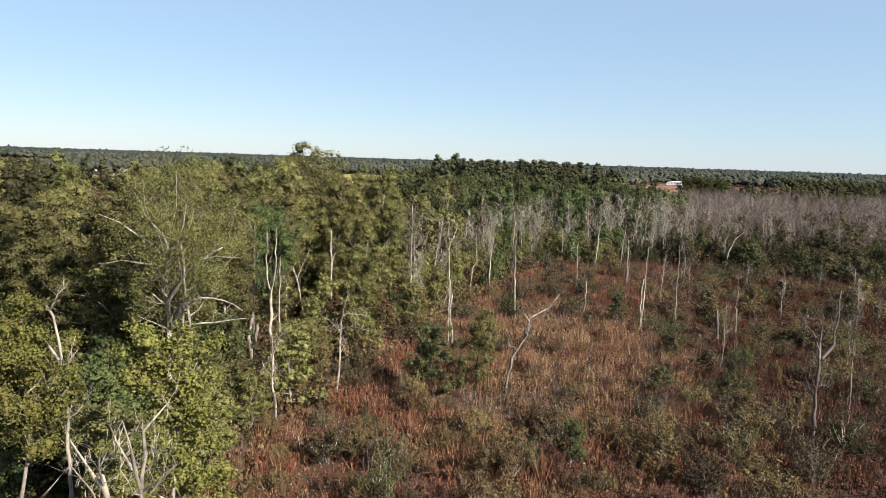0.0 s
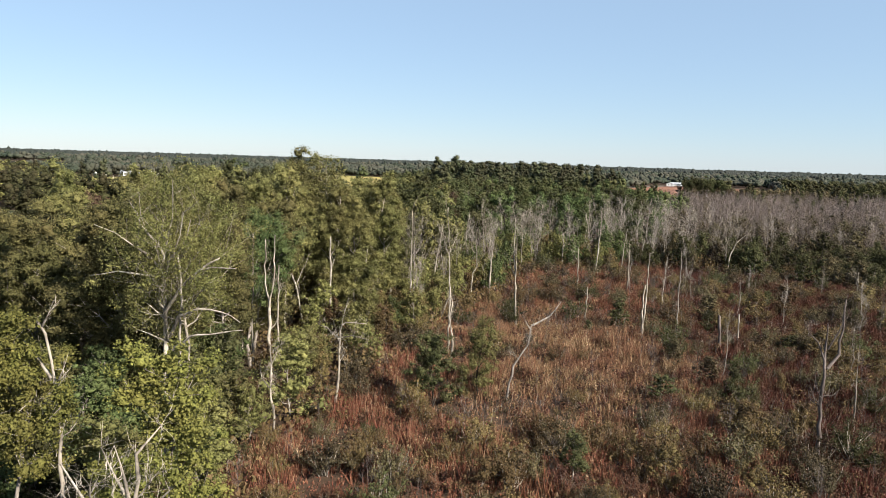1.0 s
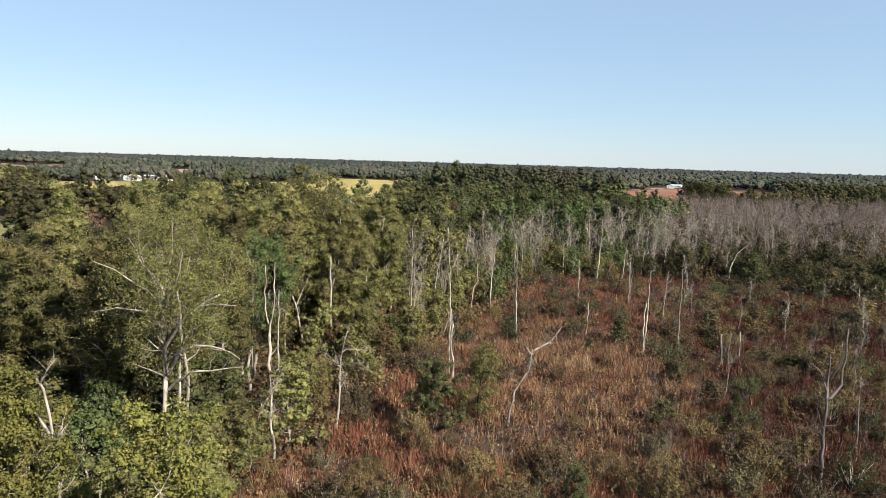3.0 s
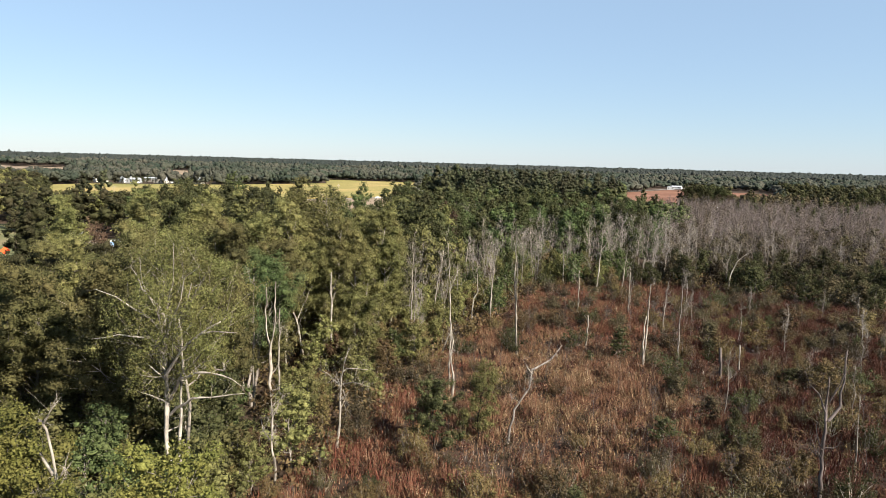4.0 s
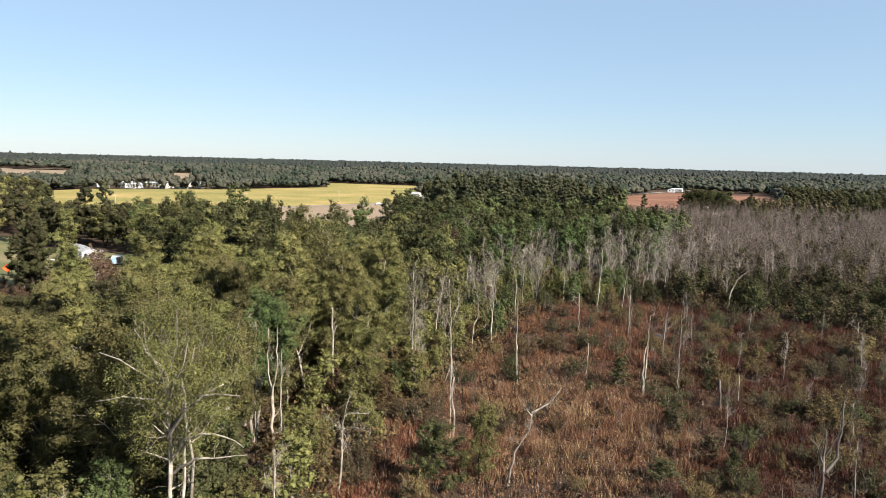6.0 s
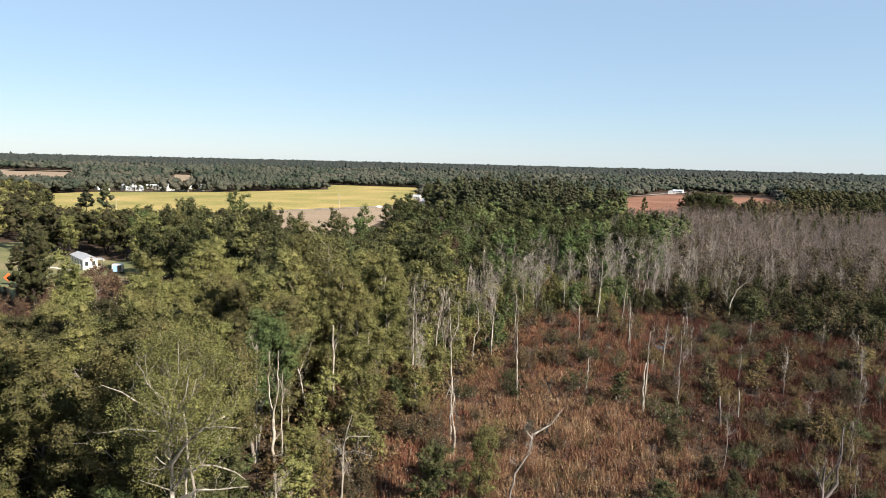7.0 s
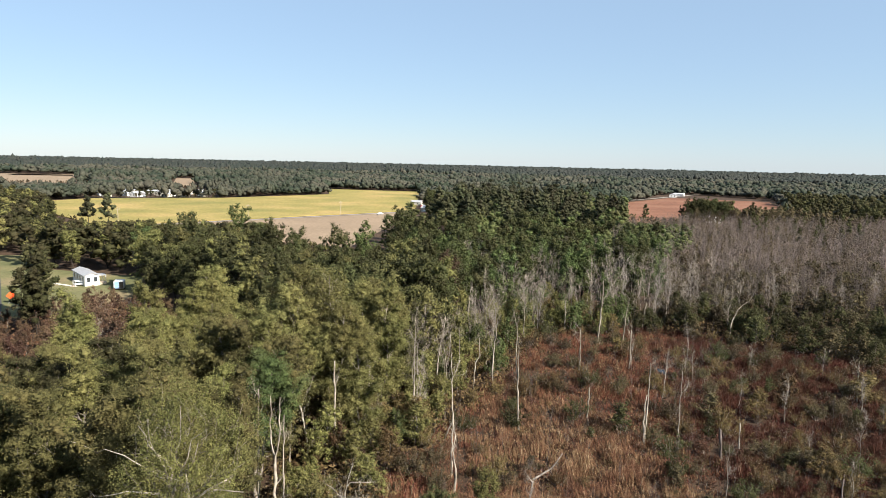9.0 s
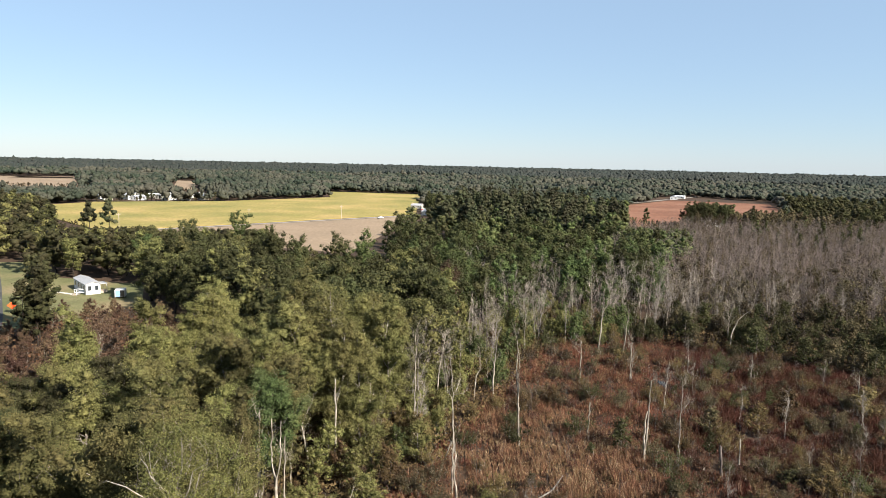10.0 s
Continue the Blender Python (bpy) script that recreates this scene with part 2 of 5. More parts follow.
FORMS = [round_form(1), round_form(2), round_form(3)]
FORMS.append((np.array([[1, 0, 0], [0, 1, 0], [-1, 0, 0], [0, -1, 0], [0, 0, 1], [0, 0, -1.0]]), np.array([[0, 1, 4], [1, 2, 4], [2, 3, 4], [3, 0, 4], [1, 0, 5], [2, 1, 5], [3, 2, 5], [0, 3, 5]])))


def masses(rng, C, R, flat, level):
    """The dense leafy hearts of clumps: uneven rounded masses at C with radii R."""
    V, F = FORMS[level]
    n, m = len(C), len(V)
    swell = 1 + (0.46, 0.46, 0.4)[level] * rng.normal(size=(n, m, 1)).clip(-1.6, 1.6)
    W = V[None] * swell * R[:, None, None] * np.array([1, 1, flat]) + C[:, None]
    return W.reshape(-1, 3), (F[None] + np.arange(n)[:, None, None] * m).reshape(-1, 3)


def crown_leaves(rng, centres, radius, count, size, flat=0.75, up=0.5, three=False, heart=0.5, level=0):
    """Leaves in rounded clumps round some of the centres: small ones on the outside, larger ones in the dark inside."""
    centres = np.asarray(centres)[rng.permutation(len(centres))]
    free = np.ones(len(centres), bool)
    for i in range(len(centres)):
        if free[i]:
            near = np.linalg.norm((centres - centres[i]) * [1, 1, 1.2], axis=1) < radius * 0.85
            near[: i + 1] = False
            free &= ~near
    kept = centres[free]
    R = radius * rng.uniform(0.65, 1.3, len(kept))
    mid = kept.mean(0)
    share = R ** 2 / (R ** 2).sum()
    k = rng.choice(len(kept), count, p=share)
    way = unit(rng.normal(size=(count, 3)) + unit(kept - mid)[k] * 0.45 + [0, 0, 0.35])
    ragged = 1 + 0.3 * np.sin(way[:, :1] * 5 + k[:, None]) * np.sin(way[:, 1:2] * 6 + 2.0 * k[:, None])
    inner = rng.uniform(size=(count, 1)) < 0.08
    off = way * R[k][:, None] * np.where(inner, rng.uniform(0.1, 0.5, (count, 1)), rng.uniform(0.62, 1.1, (count, 1)) * ragged)
    off[:, 2] *= flat
    hearts = [masses(rng, kept, R * heart, flat, level)] if heart else []
    return join(hearts + [leaf_cloud(rng, kept[k] + off, unit(way * 0.8 + unit(kept[k] + off - mid + [0, 0, 0.2]) * 0.9) * 1.4, size * np.where(inner, 1.7, 1.0), up * 0.3, three=three)])


def bough(rng, p, way, length, bend=0.25, lift=0.25, n=4):
    """A crooked branch: points from p along way, wandering and turning up by lift."""
    pts, d = [np.array(p, float)], np.array(way, float)
    for _ in range(n):
        d = unit(d + rng.normal(size=3) * bend + np.array([0, 0, lift]))
        pts.append(pts[-1] + d * length / n)
    return np.array(pts)


def heading(az, el):
    return np.array([math.cos(az) * math.cos(el), math.sin(az) * math.cos(el), math.sin(el)])


def broadleaf(seed, H, base, spread, limbs=13, leaves=2200, size=0.34, clump=1.25, r=0.2, subs=4, sides=6, up=0.5, three=False, lean=0.03, twist=0.02, heart=0.66, level=1, fine=0):
    """Wood and leaves of a broad-leaved tree of height H whose crown starts at base."""
    rng = np.random.default_rng(seed)
    n = 7
    z = np.linspace(0, H * 0.86, n)
    xy = np.cumsum(rng.normal(size=(n, 2)) * H * twist, 0) + np.outer(z, rng.normal(size=2) * lean)
    xy -= xy[0]
    T = np.c_[xy, z]
    wood = [tube(T, r * (1 - 0.85 * z / H) * np.where(z == 0, 1.35, 1), sides)]
    centres = [T[-1]]
    for i in range(limbs):
        f = (i + rng.uniform(0.1, 0.9)) / limbs
        h = base + (H * 0.84 - base) * f
        p = np.array([np.interp(h, z, T[:, k]) for k in range(3)])
        L = spread * (1 - 0.5 * f ** 1.6) * (0.72 + 0.28 * min(1, f * 4)) * rng.uniform(0.65, 1.15)
        B = bough(rng, p, heading(i * 2.4 + rng.uniform(-0.5, 0.5), radians(15 + 45 * f)), L, 0.2, 0.18)
        rr = r * 0.42 * (1 - 0.55 * f)
        wood.append(tube(B, np.linspace(rr, rr * 0.25, len(B)), 4 if sides > 5 else 3))
        centres += [B[-1], B[-2]]
        for s in range(subs):
            q = B[1 + s % (len(B) - 1)]
            D = bough(rng, q, unit(B[-1] - B[0]) + rng.normal(size=3) * 0.7, L * rng.uniform(0.3, 0.55), 0.25, 0.1, 3)
            wood.append(tube(D[[0, 2, 3]], np.linspace(rr * 0.4, rr * 0.1, 3), 3))
            centres += [D[-1], D[-2]] + [D[q] + rng.normal(size=3) * clump * 0.9 for q in (1, 2, 3) for _ in range(fine)]
    return join(wood), crown_leaves(rng, centres, clump, leaves, size, 0.8, up, three, heart, level)


def pine(seed, H, base, spread, whorls=9, leaves=1200, size=0.5, r=0.2, three=False):
    """Wood and needles of a pine: bare stem below, flat tufted boughs above."""
    rng = np.random.default_rng(seed)
    z = np.linspace(0, H, 7)
    T = np.c_[np.cumsum(rng.normal(size=(7, 2)) * 0.08, 0), z]
    wood, centres = [tube(T, r * (1 - 0.88 * z / H), 6)], [T[-1], T[-1] - [0, 0, 0.8]]
    for i in range(whorls):
        f = i / (whorls - 1)
        h = base + (H * 0.96 - base) * f
        for k in range(rng.integers(3, 6)):
            L = spread * (1 - 0.7 * f ** 1.5) * rng.uniform(0.55, 1.15)
            p = np.array([np.interp(h, z, T[:, q]) for q in range(3)])
            B = bough(rng, p, heading(rng.uniform(0, 6.28), radians(-5 + 40 * f)), L, 0.15, 0.12, 3)
            wood.append(tube(B, np.linspace(r * 0.22, r * 0.06, len(B)), 3))
            centres += [B[-1], B[-1] * 0.6 + B[-2] * 0.4, B[-2]]
    return join(wood), crown_leaves(rng, centres, 0.33 * spread, leaves, size, 0.8, 0.6, three, 0.6, 0 if three else 1)


def forked(rng, A, B, w, spread=0.45):
    """Twigs from A to B, each with three finer side shoots."""
    out = [slivers(A, B, w)]
    L = np.linalg.norm(B - A, axis=1, keepdims=True)
    for f in (0.3, 0.55, 0.8):
        P = A + (B - A) * (f + rng.uniform(-0.1, 0.1, (len(A), 1)))
        out.append(slivers(P, P + unit((B - A) / L + rng.normal(size=A.shape) * spread + [0, 0, 0.2]) * L * rng.uniform(0.3, 0.7, L.shape), w * 0.7))
    return join(out)


def bare_tree(seed, H, r=0.12, limbs=12, twigs=140, spread=0.22, start=0.35, sides=5, stems=1):
    """A leafless tree: one or more stems, rising limbs and fine forking twigs, all wood."""
    rng = np.random.default_rng(seed)
    n = 8
    wood, ends = [], []
    for k in range(stems):
        h = H * (1 if k == 0 else rng.uniform(0.6, 0.9))
        z = np.linspace(0, h, n)
        lean = rng.normal(size=2) * (0.02 if stems == 1 else 0.11)
        T = np.c_[np.cumsum(rng.normal(size=(n, 2)) * H * 0.017, 0) + np.outer(z, lean), z]
        T[:, :2] -= T[0, :2]
        rs = r * (1 if k == 0 else 0.75)
        wood.append(tube(T, rs * (1 - 0.86 * z / h), sides))
        for i in range(limbs // stems):
            f = rng.uniform(start, 0.95)
            p = np.array([np.interp(f * h, z, T[:, q]) for q in range(3)])
            L = h * spread * (1.15 - f * 0.6) * rng.uniform(0.4, 1.35)
            B = bough(rng, p, heading(rng.uniform(0, 6.28), radians(rng.uniform(10, 60))), L, 0.26, 0.2)
            rr = rs * 0.42 * (1 - 0.6 * f)
            wood.append(tube(B, np.linspace(rr, rr * 0.2, len(B)), 3))
            ends.append(B)
        ends.append(T[-3:])
    A, Bp = [], []
    for _ in range(twigs):
        B = ends[rng.integers(len(ends))]
        k = rng.uniform(0.2, 1) * (len(B) - 1)
        i = min(int(k), len(B) - 2)
        p = B[i] + (B[i + 1] - B[i]) * (k - i)
        A.append(p)
        Bp.append(p + unit(unit(B[-1] - B[0]) + rng.normal(size=3) * 0.6 + [0, 0, 0.35]) * H * rng.uniform(0.04, 0.12))
    wood.append(forked(rng, np.array(A), np.array(Bp), max(0.018, r * 0.24)))
    return join(wood)


def far_bare_tree(seed, H, twigs=70):
    """A leafless tree of the far stand: a thin stem under a haze of twigs."""
    rng = np.random.default_rng(seed)
    z = np.linspace(0, H * 0.9, 4)
    T = np.c_[np.cumsum(rng.normal(size=(4, 2)) * 0.16, 0), z]
    A = np.c_[rng.normal(size=(twigs, 2)) * 0.12, np.zeros(twigs)]
    f = rng.uniform(0.35, 0.92, twigs)
    A[:, 2] = f * H
    way = np.c_[rng.normal(size=(twigs, 2)), rng.uniform(0.5, 1.8, twigs)]
    A[: twigs * 2 // 3] += unit(way[: twigs * 2 // 3] * [1, 1, 0.5]) * rng.uniform(0.2, 1.5, (twigs * 2 // 3, 1))
    B = A + unit(way) * H * rng.uniform(0.07, 0.19, (twigs, 1))
    return join([tube(T, np.linspace(0.075, 0.02, 4), 3), slivers(A, B, 0.06)])


def shrub(seed, H, spread, stems=9, leaves=520, size=0.24, clump=0.5):
    rng = np.random.default_rng(seed)
    wood, centres = [], []
    for i in range(stems):
        B = bough(rng, (rng.normal() * 0.12 * spread, rng.normal() * 0.12 * spread, 0), heading(i * 2.4, radians(rng.uniform(35, 85))), H * rng.uniform(0.6, 1.05), 0.18, 0.1)
        B[:, :2] *= spread / H / 0.6
        wood.append(tube(B, np.linspace(0.035, 0.01, len(B)), 3))
        centres += [B[-1], B[-2], B[-3]]
    return join(wood), crown_leaves(rng, centres, clump, leaves, size, 0.9, 0.35, heart=0.28, level=0)


# ---- scattering ----
def inside(poly, P):
    x, y = P[:, 0], P[:, 1]
    res = np.zeros(len(P), bool)
    for (x0, y0), (x1, y1) in zip(poly, poly[1:] + poly[:1]):
        hit = (y0 > y) != (y1 > y)
        res ^= hit & (x < (x1 - x0) * (y - y0) / (y1 - y0 + 1e-12) + x0)
    return res


def scatter(rng, poly, gap, without=()):
    """Uneven points about gap apart inside a polygon, outside the polygons in without."""
    q = np.array(poly)
    lo, hi = q.min(0), q.max(0)
    gx, gy = np.meshgrid(np.arange(lo[0], hi[0], gap), np.arange(lo[1], hi[1], gap))
    P = np.c_[gx.ravel(), gy.ravel()] + rng.uniform(-0.5, 0.5, (gx.size, 2)) * gap * 1.1
    P = P[inside(list(poly), P)]
    for w in without:
        P = P[~inside(list(w), P)]
    return P


def spun(rng, x, y, size, z=0.0):
    return pose(x, y, z, rng.uniform(-2, 2), rng.uniform(-2, 2), rng.uniform(0, 360)) @ Matrix.Diagonal((size * rng.uniform(0.9, 1.1), size * rng.uniform(0.9, 1.1), size, 1))


MADE, HELD = {}, []


def plant(name, wood, leaves, bark, foliage, label, category, group):
    """A tree or bush as a thing with its trunk and crown, waiting to be copied."""
    ob = new(name)
    for piece, made, stuff in (("trunk", wood, bark), ("crown", leaves, foliage)):
        if made is None:
            continue
        key = (id(made[0]), stuff.name)
        if key in MADE:
            new(piece, MADE[key]).parent = ob
        else:
            MADE[key] = link_mesh(piece, *made, stuff, ob).data
            HELD.append(made)
    return tagged(ob, label, category, group)


def set_out(protos, spots):
    """Copies the prototypes in turn to the spots (4 x 4 poses); each prototype stands at its own first spot."""
    n = len(protos)
    for i, m in enumerate(spots[n:]):
        copy_thing(protos[i % n], m)
    for ob, m in zip(protos, spots):
        ob.matrix_basis = m


def massed(name, templates, spots, material, label, category):
    """Too many to count: all of them joined in one mesh."""
    out = []
    for i, m in enumerate(spots):
        v, f = templates[i % len(templates)]
        a = np.array(m)
        out.append((v @ a[:3, :3].T + a[:3, 3], f))
    return tagged(link_mesh(name, *join(out), material), label, category, kind="stuff")


# ---- the plan ----
MARSH = [(-14, 18), (-15, 45), (-11, 58), (-7, 72), (-3, 85), (3, 98), (12, 119), (19, 144), (42, 149), (63, 141), (82, 126), (137, 121), (137, -30), (-14, -30)]
NEAR_WOOD = [(-17, 24), (-19, 45), (-15, 58), (-20, 74), (-72, 74), (-58, 34), (-38, 18)]
TALL_WOOD = [(-20, 74), (-13, 76), (-9, 90), (-4, 104), (-30, 108), (-48, 76)]
LOW_LEFT = [(-48, 76), (-30, 108), (-55, 150), (-84, 160), (-100, 130), (-72, 74)]
LEFT_BACK = [(-30, 108), (-4, 104), (5, 145), (-15, 180), (-42, 276), (-62, 284), (-172, 330), (-310, 470), (-330, 300), (-124, 208), (-92, 200), (-78, 168), (-55, 150)]
EDGE = [(-9, 80), (-3, 87), (3, 100), (11, 118), (19, 141), (42, 145), (63, 136), (80, 121), (135, 115), (140, 138), (72, 162), (20, 166), (5, 146), (-4, 104)]
CENTRE = [(5, 145), (20, 166), (58, 178), (62, 205), (104, 288), (140, 385), (146, 430), (120, 560), (-2, 560), (-4, 500), (-8, 440), (-30, 290), (-15, 180)]
GREY_WOOD = [(64, 162), (72, 160), (140, 137), (270, 190), (310, 390), (240, 425), (150, 425), (108, 410), (70, 300), (52, 200)]
YELLOW = [(-313, 474), (-292, 545), (-200, 590), (-125, 690), (-150, 812), (-37, 792), (-26, 494), (-170, 344), (-178, 338)]
TAN = [(-168, 334), (-24, 482), (-28, 440), (-42, 278), (-62, 286)]
RED = [(112, 428), (172, 668), (257, 790), (352, 748), (300, 610), (246, 503), (230, 500)]
YARD = [(-124, 208), (-92, 199), (-80, 172), (-88, 155), (-98, 140), (-92, 124), (-66, 82), (-74, 78), (-112, 136), (-140, 188), (-172, 232), (-150, 236), (-132, 205)]
FAR_CLEARINGS = [[(150, 1150), (420, 1180), (430, 1260), (170, 1240)], [(-700, 1050), (-480, 1120), (-520, 1210), (-730, 1130)], [(-150, 1500), (150, 1540), (160, 1660), (-170, 1640)], [(500, 1500), (800, 1450), (820, 1560), (520, 1620)], [(-1300, 1750), (-900, 1850), (-950, 2000), (-1350, 1900)], [(300, 2300), (800, 2300), (820, 2550), (280, 2550)]]
FAR_FIELD = [(-800, 1120), (-640, 1130), (-428, 772), (-565, 720)]
BROWN_PLOT = [(-334, 800), (-306, 790), (-408, 1080), (-445, 1085)]
RED_EDGE = [(150, 424), (240, 426), (262, 412), (250, 500), (235, 501), (112, 430)]
RED_SIDE = [(264, 412), (310, 390), (420, 380), (460, 520), (372, 720), (356, 730), (308, 610), (252, 501)]
TOWN = [(-320, 575), (-315, 625), (-225, 660), (-215, 605), (-288, 560)]
BARNYARD = [(228, 762), (262, 756), (360, 742), (366, 800), (330, 862), (285, 880), (240, 835)]
OPEN = [YELLOW, TAN, RED, FAR_FIELD, BROWN_PLOT, TOWN, BARNYARD] + FAR_CLEARINGS

# ---- ground ----
rng = np.random.default_rng(4)
rad = np.array([0, 6, 12, 20, 30, 40, 50, 60, 72, 86, 100, 118, 140, 170, 210, 270, 360, 500, 800, 1500, 3000, 6500.0])
ang = np.linspace(0, 2 * np.pi, 72, endpoint=False)
V = np.stack([np.outer(rad, np.cos(ang)), np.outer(rad, np.sin(ang)), np.zeros((len(rad), 72))], -1).reshape(-1, 3)
near = np.hypot(V[:, 0], V[:, 1]) < 150
V[near, 2] = [0.12 * noise.noise((x * 0.08, y * 0.08, 0)) for x, y in V[near, :2]]
i, j = np.meshgrid(np.arange(len(rad) - 1), np.arange(72), indexing="ij")
q0, q1 = (i * 72 + j).ravel(), (i * 72 + (j + 1) % 72).ravel()
tagged(link_mesh("ground", V, np.concatenate([np.c_[q0, q1 + 72, q1], np.c_[q0, q0 + 72, q1 + 72]]), EARTH), "dark damp forest floor with leaf litter", "ground", kind="structure")


def slab(name, poly, z, material, label, category="field"):
    bm = bmesh.new()
    top = [bm.verts.new((x, y, z)) for x, y in poly]
    low = [bm.verts.new((x, y, -0.3)) for x, y in poly]
    f = bm.faces.new(top)
    for k in range(len(poly)):
        bm.faces.new((top[k - 1], low[k - 1], low[k], top[k]))
    bmesh.ops.recalc_face_normals(bm, faces=bm.faces)
    bmesh.ops.triangulate(bm, faces=bm.faces)
    me = bpy.data.meshes.new(name)
    bm.to_mesh(me)
    bm.free()
    me.materials.append(material)
    return tagged(new(name, me), label, category, kind="structure")


CROP = soil_material("ripening_crop", [(0.32, (0.155, 0.145, 0.045)), (0.5, (0.225, 0.185, 0.06)), (0.66, (0.3, 0.22, 0.085))], 0.018, 0.4, 0.1, 46, 3.0)
STUBBLE = soil_material("stubble", [(0.3, (0.19, 0.14, 0.095)), (0.7, (0.24, 0.178, 0.122))], 0.03, 0.5, 0.1, 46, 2.0)
RED_SOIL = soil_material("red_soil", [(0.3, (0.125, 0.056, 0.034)), (0.5, (0.165, 0.077, 0.047)), (0.7, (0.21, 0.115, 0.075))], 0.015, 0.3, 0.12, 60, 2.5)
LAWN = soil_material("lawn", [(0.35, (0.085, 0.09, 0.04)), (0.5, (0.125, 0.118, 0.055)), (0.65, (0.17, 0.135, 0.075))], 0.05, 1.0)
slab("field", YELLOW, 0.45, CROP, "wide yellow-green ripening crop field beside the road")
slab("field", TAN, 0.06, STUBBLE, "tan harvested field of stubble between road and trees")
slab("field", RED, 0.06, RED_SOIL, "bare ploughed red soil field ringed by pines")
slab("field", FAR_FIELD, 0.06, STUBBLE, "distant tan field among woods")
slab("field", BROWN_PLOT, 0.06, STUBBLE, "small bare brown plot behind the far houses")
for poly in FAR_CLEARINGS:
    slab("field", poly, 0.06, STUBBLE, "pale far-off clearing among the woods")
slab("lawn", YARD, 0.05, LAWN, "mown yard with worn brown grass round the mobile home", "lawn")

# ---- far woods ----
def lumps(rng, C, R, level, rough):
    """Uneven rounded masses at C with the half axes R."""
    V, F = FORMS[level]
    n, m = len(C), len(V)
    W = V[None] * (1 + rough * rng.normal(size=(n, m, 1)).clip(-1.7, 1.7)) * R[:, None] + C[:, None]
    W[..., 2] = W[..., 2].clip(0.1)
    return W.reshape(-1, 3), (F[None] + np.arange(n)[:, None, None] * m).reshape(-1, 3)


def far_woods(seed, r0, r1, gap, heads, leaves, tall, pines):
    """Canopy from r0 to r1 metres out: crowns a share gap of their distance apart, each of a few rounded heads with loose tufts; a share of slim pines."""
    rng = np.random.default_rng(seed)
    out, r = [], r0
    while r < r1:
        g = max(gap * r, 6.5)
        a = np.arange(-0.7, 0.7, g / r)
        a = a + rng.uniform(-0.5, 0.5, len(a)) * g / r
        rr = r + rng.uniform(-0.6, 0.6, len(a)) * g
        out.append(np.c_[rr * np.sin(a), rr * np.cos(a), np.full(len(a), g)])
        r += g * 1.1
    P = np.concatenate(out)
    for w in OPEN + [GREY_WOOD, CENTRE, LEFT_BACK, YARD, RED_EDGE, RED_SIDE, HAMLET] + SCRUB:
        for shift in ((0, 0), (3, 0), (-3, 0), (0, 3), (0, -3)):
            P = P[~inside(w, P[:, :2] + shift)]
    n = len(P)
    hv = np.array([noise.noise((x * 0.006, y * 0.006, 3.0)) for x, y in P[:, :2]])
    pv = np.array([noise.noise((x * 0.004, y * 0.011, 9.0)) for x, y in P[:, :2]])
    slim = rng.uniform(size=n) < pines + 1.1 * pv
    H = tall * (1 + 0.5 * hv + rng.normal(size=n) * 0.16) * np.where(slim, 1.18, 0.92)
    W = P[:, 2] * rng.uniform(0.42, 0.95, n) * np.where(slim, 0.7, 1.0)
    deep = np.minimum(H * 0.42, W * np.where(slim, 1.15, 0.72) + 1.2)
    made = []
    for k in range(heads):
        R = np.stack([W, W, deep], 1) * (1 if heads == 1 else 0.75 if k == 0 else rng.uniform(0.34, 0.56, (n, 1)))
        way = unit(rng.normal(size=(n, 3)) + [0, 0, 0.5])
        C = np.c_[P[:, :2], H - deep] + (0 if k == 0 else way * np.stack([W, W, deep], 1) * 0.66)
        made.append(lumps(rng, C, R, 3 if heads == 1 else 0, 0.27))
        if leaves:
            q = np.repeat(np.arange(n), leaves)
            off = unit(rng.normal(size=(n * leaves, 3)) + [0, 0, 0.5])
            made.append(leaf_cloud(rng, C[q] + off * R[q] * rng.uniform(0.85, 1.15, (len(q), 1)), off * 1.8, np.maximum(W[q][:, None] * 0.28, 0.8), 0.5, three=True))
    return join(made)


SCRUB = [[(-565, 824), (-440, 822), (-335, 610), (-410, 600)], [(-346, 800), (-300, 790), (-226, 640), (-250, 640)]]
HAMLET = [(-40, 440), (16, 440), (20, 600), (-44, 600)]
FW = [far_woods(21, 480, 720, 0.0105, 6, 5, 9.5, 0.12), far_woods(24, 720, 1100, 0.0095, 4, 3, 10.0, 0.15), far_woods(22, 1100, 1700, 0.0085, 2, 2, 10.5, 0.15)]
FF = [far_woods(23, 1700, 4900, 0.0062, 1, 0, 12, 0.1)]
tagged(link_mesh("distant_woods", *join(FF), FARTHEST_LEAF), "farthest woods along the horizon, blue-grey haze put into their colour", "woods", kind="stuff")
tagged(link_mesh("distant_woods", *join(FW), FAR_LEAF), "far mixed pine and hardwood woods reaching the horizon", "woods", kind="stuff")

# ---- woods of the middle distance ----
POOLS = [(34.3, 101.0, 0.8, 1.8), (38.6, 118.0, 0.7, 1.6)]
rng = np.random.default_rng(7)
mid_oak = [broadleaf(30 + i, 15, 2.0, 5.0, 15, 3400, 0.34, 1.0, 0.2, 4, 5, heart=0.5, level=0) for i in range(5)]
low_oak = [broadleaf(40 + i, 15, 2.0, 5.0, 7, 230, 0.66, 1.8, 0.2, 2, 4, three=True, heart=0.66, level=0) for i in range(4)]
mid_pine = [pine(50 + i, 19, 7, 3.8, 9, 2600, 0.3) for i in range(3)]
low_pine = [pine(60 + i, 19, 5, 4.0, 5, 260, 0.8, three=True) for i in range(3)]


